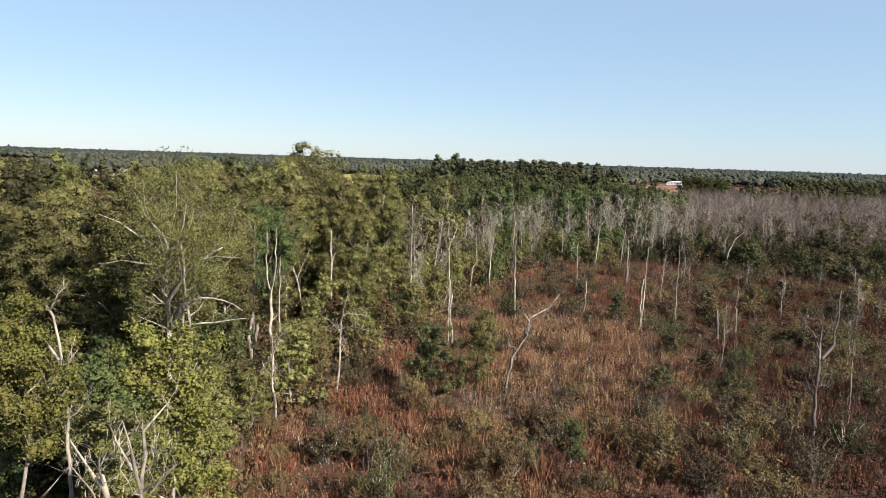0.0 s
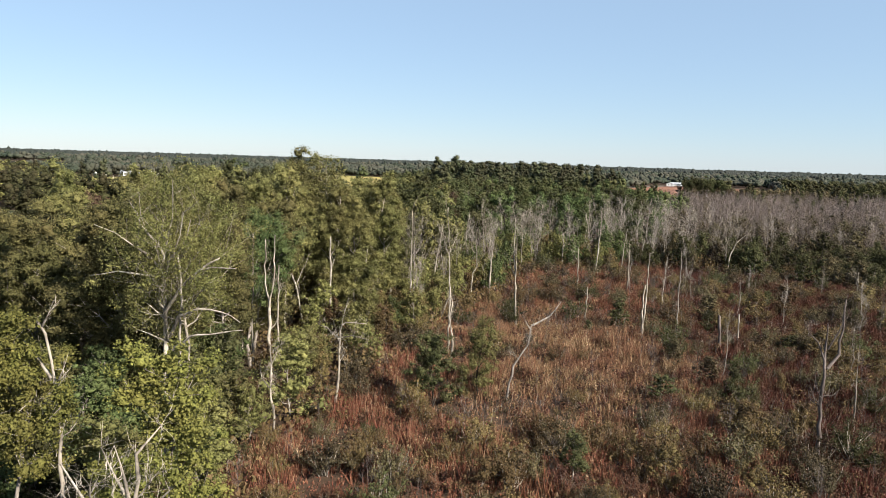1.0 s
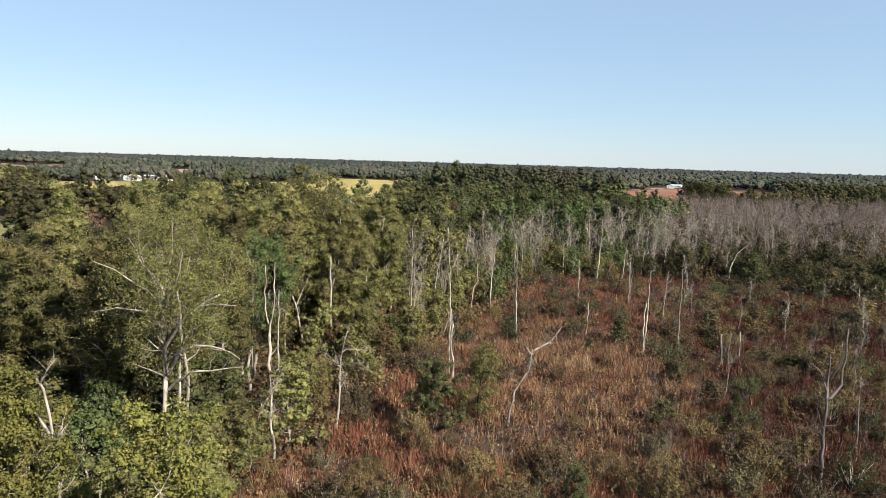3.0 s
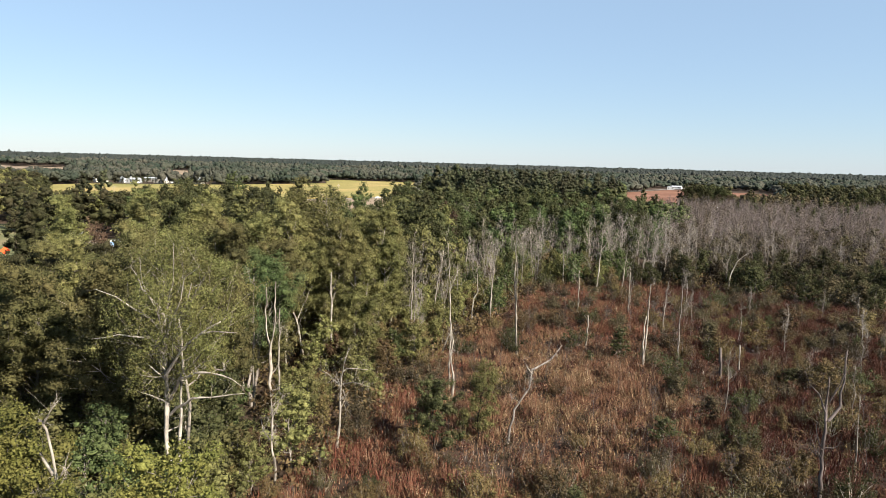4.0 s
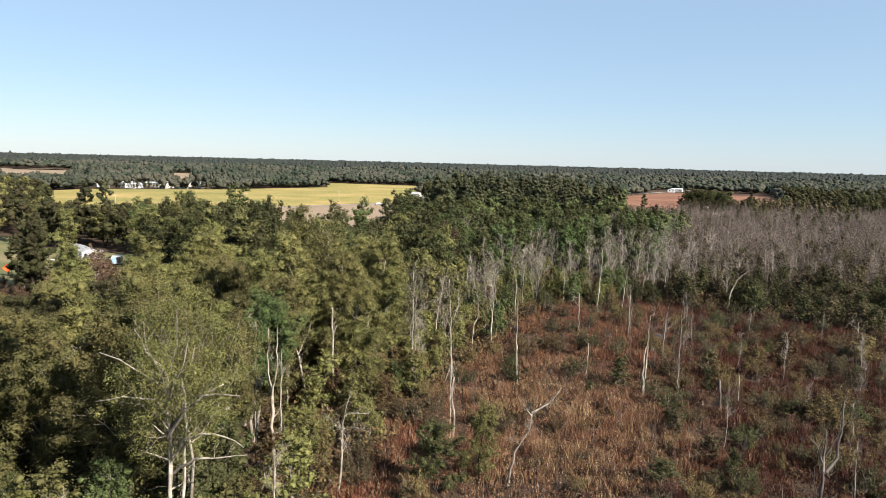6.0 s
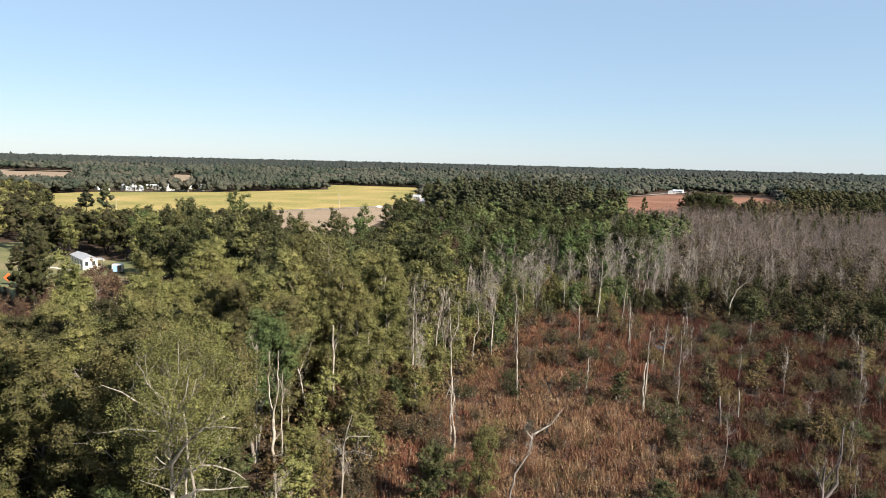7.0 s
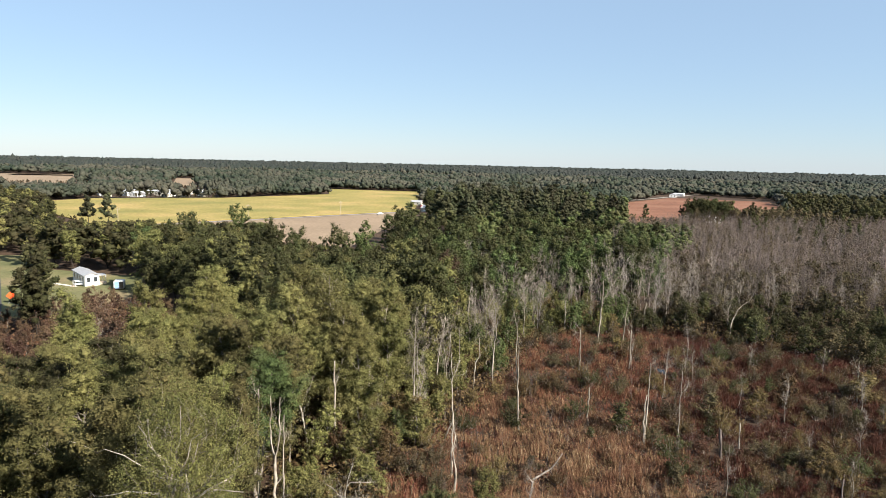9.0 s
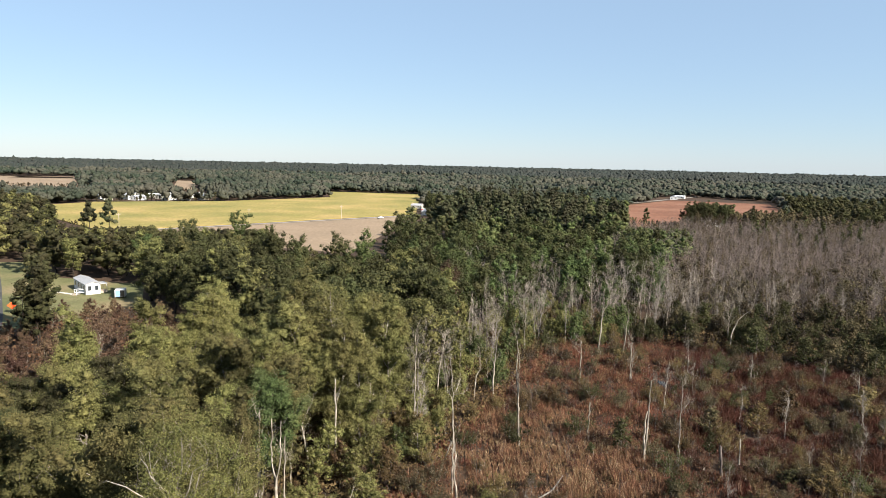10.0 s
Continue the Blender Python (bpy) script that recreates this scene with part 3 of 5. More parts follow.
def woods(seed, poly, gap, heights, full, rest, material, bark, words, name, base, limit=None, without=(), cap=None):
    """Trees all over a polygon: those in reach as things of their own, the others massed. cap: the tallest at a distance."""
    rng = np.random.default_rng(seed)
    P = scatter(rng, poly, gap, without)
    D = np.hypot(P[:, 0], P[:, 1])
    P, D = P[np.argsort(D)], np.sort(D)
    limit = len(P) if limit is None else limit
    S = []
    for (x, y), d in zip(P, D):
        h = rng.uniform(*heights)
        S.append(spun(rng, x, y, (h if cap is None else min(h, cap(d, x) * rng.uniform(0.8, 1.05))) / base))
    if limit:
        protos = [plant(name, w, l, bark, material, words, "tree", "trees") for w, l in full[: max(1, min(len(full), len(S)))]]
        set_out(protos, S[:limit])
    if len(S) > limit:
        massed(name + "_stand", [l for w, l in rest], S[limit:], material, words, "trees")


def field_cap(d, x):
    r = x / d
    return 15.0 if r < -0.515 else max(3.5, 38.6 - d * (0.14 if -0.26 < r < -0.08 else 0.1 if r > -0.4 else 0.094))


def red_cap(d, x):
    return min(15.0, max(3.0, 38.0 - d * 0.084))


woods(71, LEFT_BACK, 7.4, (12.5, 19), mid_oak, low_oak, DARK, BROWN, "dark green oak in dense woods by the fields", "oak_tree", 15, 110, (YARD,), field_cap)
woods(75, LEFT_BACK, 13.0, (13, 19), mid_oak[2:], low_oak, OLIVE, BROWN, "olive-green tree in dense woods by the fields", "oak_tree", 15, 60, (YARD,), field_cap)
woods(72, CENTRE, 7.4, (7, 16), mid_oak[:3], low_oak, GREEN, BROWN, "rounded green tree in a dense wood", "broadleaf_tree", 15, 110, cap=lambda d, x: max(4.0, 38.6 - d * 0.112) if x < 0 else red_cap(d, x) if x > 0.25 * d else 40 - d * 0.118 if d < 220 else 15)
woods(76, CENTRE, 14.0, (12, 17), mid_oak[1:], low_oak, DARK, BROWN, "dark green tree in a dense wood", "broadleaf_tree", 15, 60, cap=lambda d, x: red_cap(d, x) if x > 0.25 * d else 20)
woods(73, [(2, 290), (62, 290), (98, 405), (104, 440), (112, 560), (2, 560)], 11.0, (12, 22), mid_pine, low_pine, NEEDLE, BROWN, "tall dark pine with a bare stem", "pine_tree", 19, 110)
woods(74, LOW_LEFT, 6.2, (7, 12), mid_oak[:2], low_oak, RUSSET, GREY, "low russet autumn tree with thinning leaves", "autumn_tree", 15, cap=lambda d, x: 40 - d * 0.245 if d < 140 else 5.5)
woods(77, [(154, 442), (172, 464), (192, 458), (184, 444)], 3.3, (15, 20.5), mid_oak, low_oak, DARK, BROWN, "dark dense cedar at the red field's corner", "cedar_tree", 19, 24)
woods(86, RED_SIDE, 10.0, (10, 16), mid_oak, low_oak, DARK, BROWN, "dark green tree beside the red field", "broadleaf_tree", 15, 20)
woods(78, RED_EDGE, 6.0, (6.5, 11.0), mid_oak, low_oak, EDGE_LEAF, BROWN, "low scrubby tree before the red field", "scrub_tree", 15, 30, cap=lambda d, x: 11.0 if x > 0.325 * d else 4.0)
woods(85, RED_EDGE, 24.0, (8, 13), mid_pine, low_pine, DARK, BROWN, "dark evergreen between grey wood and red field", "cedar_tree", 19)
woods(81, [(-96, 153), (-88, 136), (-83, 126), (-80, 128), (-87, 142), (-92, 154)], 3.9, (13, 17.5), mid_pine, low_pine, DARK, BROWN, "broad dark green pine by the yard and road", "pine_tree", 19)
woods(82, [(-150, 120), (-112, 128), (-140, 180), (-180, 235), (-260, 260)], 7.5, (8, 13), mid_oak, low_oak, DARK, BROWN, "dark oak across the country road", "roadside_tree", 15, 30)
woods(84, [(-322, 560), (-288, 556), (-210, 600), (-200, 592), (-288, 547)], 6.0, (2.2, 4.6), mid_oak, low_oak, EDGE_LEAF, BROWN, "low tree along the crop field's far edge", "hedge_tree", 15, 20)
for q, poly in enumerate(SCRUB):
    woods(87 + q, poly, 8.0, (2.0, 4.5), mid_oak, low_oak, EDGE_LEAF, BROWN, "low scrub before the far fields", "scrub_tree", 15, 0)
woods(83, TOWN, 9.0, (3.5, 6.5), mid_oak, low_oak, DARK, BROWN, "shade tree among the far houses", "shade_tree", 15, 20)
woods(80, [(-18, 470), (0, 470), (4, 540), (-20, 545)], 9.0, (11, 15), mid_oak, low_oak, DARK, BROWN, "dark shade tree beside the far houses", "shade_tree", 15)

# ---- leafless grey wood ----
grey_full = [bare_tree(80 + i, 11, 0.07, 22, 230, 0.24, start=0.25, stems=(1, 2, 1, 1, 3)[i]) for i in range(5)]
grey_far = [far_bare_tree(90 + i, 11, 84) for i in range(7)]
P = scatter(rng, GREY_WOOD, 4.1)
P = P[np.argsort(np.hypot(P[:, 0], P[:, 1]))]
S = [spun(rng, x, y, (rng.uniform(7, 12.5) * np.interp(y, [240, 420], [1.0, 0.68]) + 3 * noise.noise((x * 0.04, y * 0.04, 1.0))) / 11) for x, y in P]
massed("swamp_thicket", [l for w, l in low_oak], [spun(rng, x, y, rng.uniform(2.5, 6.0) / 15) for x, y in scatter(rng, GREY_WOOD, 8.2)], EDGE_LEAF, "dull green thicket between the leafless trees", "thicket")
woods(89, [(150, 300), (240, 220), (285, 230), (308, 388), (240, 423), (150, 423)], 21.0, (7, 12), mid_pine, low_pine, DARK, BROWN, "dull dark evergreen among the grey trees", "swamp_evergreen", 19, 40)
MIXED = scatter(rng, [(0, 138), (20, 160), (64, 160), (66, 200), (50, 225), (6, 205)], 6.5)
protos = [plant("bare_tree", g, None, GREY, None, "bare pale swamp tree between the green ones", "tree", "bare swamp trees") for g in grey_full[:4]]
set_out(protos, [spun(rng, x, y, rng.uniform(9, 14.5) / 11) for x, y in MIXED])
protos = [plant("bare_tree", g, None, (TWIG, GREY, TWIG, PALE, TWIG)[i], None, "leafless grey swamp tree with fine upright twigs", "tree", "bare swamp trees") for i, g in enumerate(grey_full)]
set_out(protos, S[:200])
massed("bare_tree_stand", grey_far, S[200:], TWIG, "leafless grey swamp trees standing close together", "trees")


def undergrowth(seed, poly, per, tall, size, without=(), least=-2.0):
    """Low tangled growth: loose leaves thinning upwards, in drifts."""
    rng = np.random.default_rng(seed)
    P = scatter(rng, poly, per, without)
    a = np.array([noise.noise((x * 0.13, y * 0.13, 8.0)) for x, y in P])
    P, a = P[a > least], a[a > least]
    z = rng.uniform(0, 1, len(P)) ** 1.5 * tall * np.clip(0.8 + 1.3 * a, 0.15, 1.8)
    return leaf_cloud(rng, np.c_[P, z + 0.1], np.zeros((len(P), 3)), size, 0.4, three=True)


tagged(link_mesh("undergrowth", *undergrowth(31, GREY_WOOD, 0.66, 6.0, 0.5), EDGE_LEAF), "olive-brown undergrowth below the grey trees", "undergrowth", kind="stuff")
tagged(link_mesh("undergrowth", *undergrowth(32, NEAR_WOOD, 0.3, 4.0, 0.2), EDGE_LEAF), "tangled olive undergrowth beneath the hardwoods", "undergrowth", kind="stuff")
tagged(link_mesh("undergrowth", *undergrowth(33, [(-17, 35), (-11, 35), (-12, 46), (-8, 58), (-3, 72), (1, 86), (6, 100), (14, 118), (22, 141), (44, 146), (64, 138), (82, 122), (135, 116), (140, 138), (66, 162), (20, 166), (-4, 140), (-48, 76), (-20, 74), (-16, 58), (-18, 45)], 0.36, 2.6, 0.38), MARSH_LEAF), "olive-brown tangle along the marsh's edge", "undergrowth", kind="stuff")
tagged(link_mesh("undergrowth", *undergrowth(34, LOW_LEFT, 0.6, 3.0, 0.6), BROWN_LEAF), "rusty weeds and brambles below the yard", "undergrowth", kind="stuff")
tagged(link_mesh("weeds", *undergrowth(35, MARSH[:-2] + [(60, 33), (-8, 33)], 0.3, 1.1, 0.13, (), 0.06), MARSH_LEAF), "drifts of olive-brown weeds among the sedge", "weeds", kind="stuff")

# ---- near woods ----
big = [broadleaf(100 + i, 19, (6.5, 3.5, 7.5, 4.0, 6.0)[i], 5.7, 24, 30000, 0.16, 0.95, 0.22, 6, heart=0.42, level=1) for i in range(5)]
P = scatter(rng, NEAR_WOOD, 6.6)
P = P[~((P[:, 0] > -44) & (P[:, 1] < 49)) & (np.hypot(P[:, 0] + 16, P[:, 1] - 60) > 3)]
for k, (leaves, n, words) in enumerate(((OLIVE, 3, "tall olive-green hardwood tree at the edge of the marsh"), (GREEN, 1, "tall deep green hardwood tree in the near wood"), (DARK, 1, "tall dark olive hardwood tree in the near wood"))):
    pick = [i for i in range(len(P)) if (2 if P[i, 0] < -31 and i % 3 else 1 if i % 6 == 5 else 0) == k]
    protos = [plant("broadleaf_tree", *big[(k * 2 + j) % 5], GREY, leaves, words, "tree", "tall hardwoods") for j in range(n)]
    set_out(protos, [spun(rng, *P[i], (rng.uniform(14.5, 19.0) if P[i, 0] > -31 else rng.uniform(14.0, 17.0)) / 19) for i in pick])
tall = [broadleaf(110 + i, 22, 3.0, 5.0, 26, 27000, 0.165, 0.9, 0.2, 6, heart=0.42, level=1) for i in range(4)]
P = scatter(rng, TALL_WOOD, 5.6)
P = P[(np.hypot(P[:, 0] + 13.8, P[:, 1] - 87.5) > 3) & (np.hypot(P[:, 0] + 17, P[:, 1] - 78) > 3)]
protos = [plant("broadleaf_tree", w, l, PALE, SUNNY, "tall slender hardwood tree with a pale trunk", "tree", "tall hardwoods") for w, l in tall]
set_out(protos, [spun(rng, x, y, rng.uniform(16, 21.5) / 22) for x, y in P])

# ---- thicket at the marsh's edge ----
bush = [shrub(120 + i, 2.0, 1.25, 20, 3000, 0.075, 0.3) for i in range(6)]
P = scatter(rng, EDGE, 3.1)
P = P[rng.permutation(len(P))]
SIDE = scatter(rng, [(-18, 30), (-13, 30), (-14, 46), (-11, 58), (-7, 72), (-3, 86), (2, 98), (-4, 104), (-12, 80), (-20, 74), (-15, 58), (-18, 45)], 3.0)
SIDE = SIDE[np.hypot(SIDE[:, 0] + 9, SIDE[:, 1] - 58) > 2.5]
small = [broadleaf(150 + i, 5, 0.4, 1.9, 16, 4200, 0.1, 0.42, 0.07, 5, 4, heart=0.45, level=0) for i in range(4)]
thick = [("evergreen_bush", DARK, P[P[:, 0] > 40][0::2][:120], (3.2, 7.8), "dense dark green bush at the marsh's edge"), ("brown_bush", EDGE_LEAF, P[P[:, 0] > 40][1::2][:90], (2.6, 6.8), "grey-olive twiggy bush at the marsh's edge"),
         ("leafy_bush", SUNNY, P[P[:, 0] <= 40][0::2][:100], (2.2, 7.0), "olive-green bush at the marsh's edge"), ("evergreen_bush", GREEN, P[P[:, 0] <= 40][1::4][:55], (2.4, 7.5), "green bush at the marsh's edge"), ("leafy_bush", MARSH_LEAF, P[P[:, 0] <= 40][3::4][:55], (2.0, 5.8), "olive-brown bush at the marsh's edge"), ("brown_bush", MARSH_LEAF, SIDE[0::2], (2.2, 5.6), "olive-brown bush along the wood's edge"),
         ("leafy_bush", SUNNY, SIDE[1::2], (2.8, 8.0), "olive-green bush along the wood's edge")]
for kind, leaves, Q, hs, words in thick:
    protos = [plant(kind, w, l, GREY, leaves, words, "bush", "edge thicket") for w, l in small]
    set_out(protos, [spun(rng, x, y, rng.uniform(*hs) / 5.0) for x, y in Q])
Q = scatter(rng, [(64, 164), (140, 139), (200, 165), (150, 200), (80, 230), (56, 200)], 7.2)
protos = [plant("swamp_evergreen", w, l, GREY, EDGE_LEAF, "dull green bushy tree among the grey ones", "tree", "edge thicket") for w, l in small[:3]]
set_out(protos, [spun(rng, x, y, rng.uniform(3.5, 9.5) / 5.0) for x, y in Q])
dead = [bare_tree(130 + i, 11, 0.085, 24, 330, 0.24, start=0.3, stems=(1, 3, 1, 2, 1, 2, 1, 3)[i]) for i in range(8)]
P = scatter(rng, [(-12, 80), (-3, 89), (3, 101), (12, 121), (19, 141), (40, 148), (66, 142), (60, 165), (15, 160), (0, 125)], 5.6)
protos = [plant("dead_tree", g, None, GREY if i % 3 else PALE, None, "dead bleached tree standing in the marsh edge", "tree", "dead marsh trees") for i, g in enumerate(dead)]
set_out(protos, [spun(rng, x, y, rng.uniform(6, 14) / 11) for x, y in P])

# ---- the marsh ----
P = scatter(rng, MARSH, 3.3)
P = P[(np.hypot(P[:, 0], P[:, 1]) > 32) & (P[:, 1] > 15) & (P[:, 0] < P[:, 1] * 0.85 + 6)]
for x, y, a, b in POOLS:
    P = P[np.hypot(P[:, 0] - x, P[:, 1] - y) > 3.5]
P = P[~inside([(0, 54), (14, 53), (25, 58), (29, 78), (24, 98), (8, 100), (2, 80)], P) | (rng.uniform(size=len(P)) < 0.45)]
P = P[rng.permutation(len(P))]
for k, (leaves, words, hs, n) in enumerate(((MARSH_LEAF, "olive-brown shrub among red-brown sedge", (1.0, 3.2), 230), (BROWN_LEAF, "rust-brown leafy shrub among the sedge", (0.8, 2.0), 130), (DARK, "dark green low bush in the marsh", (1.2, 3.4), 45), (EDGE_LEAF, "small grey-olive bush in the marsh", (1.0, 3.2), 140))):
    protos = [plant(("marsh_shrub", "russet_shrub", "evergreen_bush", "olive_bush")[k], w, l, GREY, leaves, words, "shrub", "marsh shrubs") for w, l in bush[k % 3: k % 3 + 3]]
    set_out(protos, [spun(rng, x, y, rng.uniform(*hs) / 2.0) for x, y in P[k::4][:n]])
thin = [bare_tree(140 + i, 3.0, 0.024, 14, 60, 0.32, start=0.12, sides=4) for i in range(4)]
P = scatter(rng, MARSH, 5.0)
P = P[(np.hypot(P[:, 0], P[:, 1]) > 34) & (P[:, 1] > 15) & (P[:, 0] < P[:, 1] * 0.85 + 6)]
protos = [plant("bare_sapling", g, None, TWIG, None, "bare grey sapling standing in the sedge", "sapling", "bare saplings") for g in thin]
set_out(protos, [spun(rng, x, y, rng.uniform(1.4, 4.5) / 3.0) for x, y in P[rng.permutation(len(P))][:240]])

RIGHT = [(24, 40), (30, 70), (36, 90), (30, 125), (60, 130), (80, 112), (84, 95), (50, 60)]
for q, (kind, leaves, words) in enumerate((("leafy_bush", MARSH_LEAF, "olive-brown bush standing in the sedge"), ("evergreen_bush", DARK, "dark green bush standing in the sedge"), ("brown_bush", EDGE_LEAF, "dull brown-olive bush standing in the sedge"))):
    Q = scatter(rng, RIGHT, 15.0)
    Q = Q[[min(math.hypot(x - a, y - b) for a, b, _, _ in POOLS) > 4 for x, y in Q]]
    protos = [plant(kind, *small[q], GREY, leaves, words, "bush", "marsh bushes")]
    set_out(protos, [spun(rng, x, y, rng.uniform(1.6, 3.3) / 5.0) for x, y in Q])
Q = scatter(rng, [(-7, 35), (-6, 50), (6, 52), (26, 50), (23, 35)], 3.9)
protos = [plant("marsh_shrub", *bush[q], GREY, MARSH_LEAF, "low olive shrub in the near sedge", "shrub", "marsh shrubs") for q in (1, 3, 5)]
set_out(protos, [spun(rng, x, y, rng.uniform(0.9, 2.6) / 2.0) for x, y in Q])
STANDING = [(24.1, 89.6, 4.2, 1.1, 0), (21.3, 62.0, 2.5, 1.5, 0), (27.1, 66.1, 3.1, 1.1, 1), (28.7, 63.8, 2.8, 1.15, 0), (9.8, 45.5, 3.3, 1.1, 0), (15.9, 44.1, 3.5, 0.85, 2), (26.0, 54.2, 2.7, 1.9, 2), (41.9, 79.1, 2.5, 1.5, 0), (38.1, 94.6, 4.0, 1.0, 1), (45.5, 95.6, 4.8, 0.9, 2),
            (52.5, 101.9, 5.2, 1.0, 2), (26.1, 73.5, 2.8, 1.1, 1), (3.2, 43.3, 2.6, 1.15, 2), (19.5, 87.5, 1.6, 1.35, 0), (10.4, 77.2, 2.0, 1.3, 1), (32.5, 127.3, 3.7, 1.0, 2), (45.2, 77.7, 3.9, 1.15, 2), (66.2, 103.8, 4.8, 1.25, 2)]
for q, (leaf, words) in enumerate(((DARK, "dark green rounded bush in the sedge"), (EDGE_LEAF, "grey-olive bush standing in the sedge"), (MARSH_LEAF, "olive-brown bush with a loose crown in the sedge"))):
    set_out([plant("standing_bush", *small[q], GREY, leaf, words, "bush", "marsh bushes")], [pose(x, y, 0, 0, 0, 37 * x) @ Matrix.Diagonal((h * w / 4.2, h * w / 4.2, h / 4.7, 1)) for x, y, h, w, k in STANDING if k == q])
slender = [bare_tree(170 + i, 7.0, 0.06, 12, 150, 0.16, start=0.4, sides=5) for i in range(3)]
Q = scatter(rng, RIGHT + [(20, 52)], 12.0)
protos = [plant("slender_dead_tree", g, None, GREY, None, "slender bare grey tree standing in the sedge", "tree", "dead marsh trees") for g in slender]
set_out(protos, [spun(rng, x, y, rng.uniform(4.0, 8.5) / 7.0) for x, y in Q])


def drift(P):
    """How thick the sedge stands at each point, 0 to 1."""
    return np.clip(0.5 + 0.9 * np.array([noise.noise((x * 0.11, y * 0.11, 0.0)) + 0.6 * noise.noise((x * 0.45, y * 0.45, 5.0)) for x, y in P]), 0, 1)


def sedge(seed, count, only, without):
    """Standing blades and broad leaves all over the marsh, taller and thicker in drifts."""
    rng = np.random.default_rng(seed)
    lo, hi = ((-17, 31), (100, 151)) if only is None else (np.min(only, 0) - 4, np.max(only, 0) + 4)
    P = rng.uniform(lo, hi, (count * 4, 2))
    P = P[inside(MARSH, P) & (P[:, 0] < P[:, 1] * 0.8 + 6)]
    ragged = P + 2.5 * np.c_[np.sin(P[:, 1] * 1.1) + rng.normal(size=len(P)) * 0.6, np.cos(P[:, 0] * 1.3) + rng.normal(size=len(P)) * 0.6]
    if only:
        P = P[inside(only, ragged)]
    for w in without:
        P, ragged = P[~inside(w, ragged)], ragged[~inside(w, ragged)]
    for x, y, a, b in POOLS:
        P = P[np.hypot((P[:, 0] - x) / a, (P[:, 1] - y) / b) > 1.25]
    P = P[:count]
    a = drift(P)
    bay = np.array([noise.noise((x * 0.3, y * 0.3, 21.0)) + 0.5 * noise.noise((x * 0.75, y * 0.75, 4.0)) for x, y in P])
    keep = rng.uniform(0, 1, len(P)) < (0.42 + 1.0 * a) * np.clip(1.35 - 2.0 * bay, 0.42, 1)
    P, a, bay = P[keep], a[keep], bay[keep]
    cell = np.floor(P / 0.85)
    jog = np.modf(np.abs(np.sin(cell @ np.array([[12.9898, 39.346], [78.233, 11.135]])) * 43758.5453))[0]
    heart = (cell + 0.2 + 0.6 * jog) * 0.85
    P = heart + (P - heart) * 0.72
    out = np.linalg.norm(P - heart, axis=1)
    H = (0.3 + 0.65 * a) * rng.uniform(0.45, 1.3, len(P)) * (0.55 + 0.95 * jog[:, 0]) * (1.2 - out) * np.clip(1.3 - 2.0 * bay, 0.35, 1.5)
    A = np.c_[P, np.zeros(len(P))]
    B = A + np.c_[rng.normal(size=(len(P), 2)) * 0.2 + (P - heart) * 0.7, np.ones(len(P))] * H[:, None]
    d = unit(np.c_[rng.normal(size=(len(P), 2)), np.zeros(len(P))])
    w = 0.034 * rng.uniform(0.5, 1.7, (len(P), 1))
    V = np.stack([A - d * w, A + d * w, B], 1).reshape(-1, 3)
    blades = V, np.arange(len(V)).reshape(-1, 3)
    n = len(P) // 2
    C = np.c_[P[:n], H[:n] * rng.uniform(0.3, 0.95, n)]
    return join([blades, leaf_cloud(rng, C, np.zeros((n, 3)), 0.12, 0.3, three=True)])


STRAW_PATCH = [(0, 54), (14, 53), (25, 58), (29, 78), (24, 98), (10, 108), (3, 90), (0, 68)]
DUSKY = [(22, 33), (24, 40), (27, 60), (31, 76), (34, 100), (48, 150), (140, 150), (140, 33)]
tagged(link_mesh("sedge", *sedge(9, 200000, None, [STRAW_PATCH, DUSKY]), GRASS), "dense tawny red-brown marsh sedge and dry weeds", "marsh grass", kind="stuff")
tagged(link_mesh("sedge", *sedge(11, 230000, DUSKY, []), DUSK), "red-brown sedge darkened for lens falloff, with dry weeds", "marsh grass", kind="stuff")
tagged(link_mesh("sedge", *sedge(10, 90000, STRAW_PATCH, []), STRAW), "paler straw-coloured sedge in the open marsh", "marsh grass", kind="stuff")


tuft = [shrub(400 + i, 1.0, 0.6, 5, 90, 0.1, 0.3)[1] for i in range(5)]
for seed, gap, leaf, words in ((411, 2.6, MARSH_LEAF, "low olive-brown tufts of weeds among the sedge"), (412, 3.6, EDGE_LEAF, "low grey-olive tufts of weeds among the sedge"), (413, 2.3, BROWN_LEAF, "low rust-brown tufts of weeds among the sedge")):
    rng = np.random.default_rng(seed)
    Q = scatter(rng, MARSH, gap)
    thick_ = np.array([noise.noise((x * 0.09, y * 0.09, seed)) for x, y in Q])
    Q = Q[(thick_ > -0.12) & (np.hypot(Q[:, 0], Q[:, 1]) > 31) & (Q[:, 1] > 20) & (Q[:, 0] < Q[:, 1] * 0.75 + 6)]
    for x, y, a, b in POOLS:
        Q = Q[np.hypot(Q[:, 0] - x, Q[:, 1] - y) > 3.2]
    massed("weed_tufts", tuft, [spun(rng, x, y, rng.uniform(0.5, 1.3)) for x, y in Q], leaf, words, "weeds")
rng = np.random.default_rng(415)
Q = scatter(rng, MARSH, 0.8)
Q = Q[(np.hypot(Q[:, 0], Q[:, 1]) > 31) & (Q[:, 1] > 20) & (Q[:, 0] < Q[:, 1] * 0.75 + 6)]
Q = Q[rng.uniform(size=len(Q)) < 0.05 + 1.2 * np.array([noise.noise((x * 0.06, y * 0.06, 31.0)) for x, y in Q])]
A = np.c_[Q, np.zeros(len(Q))]
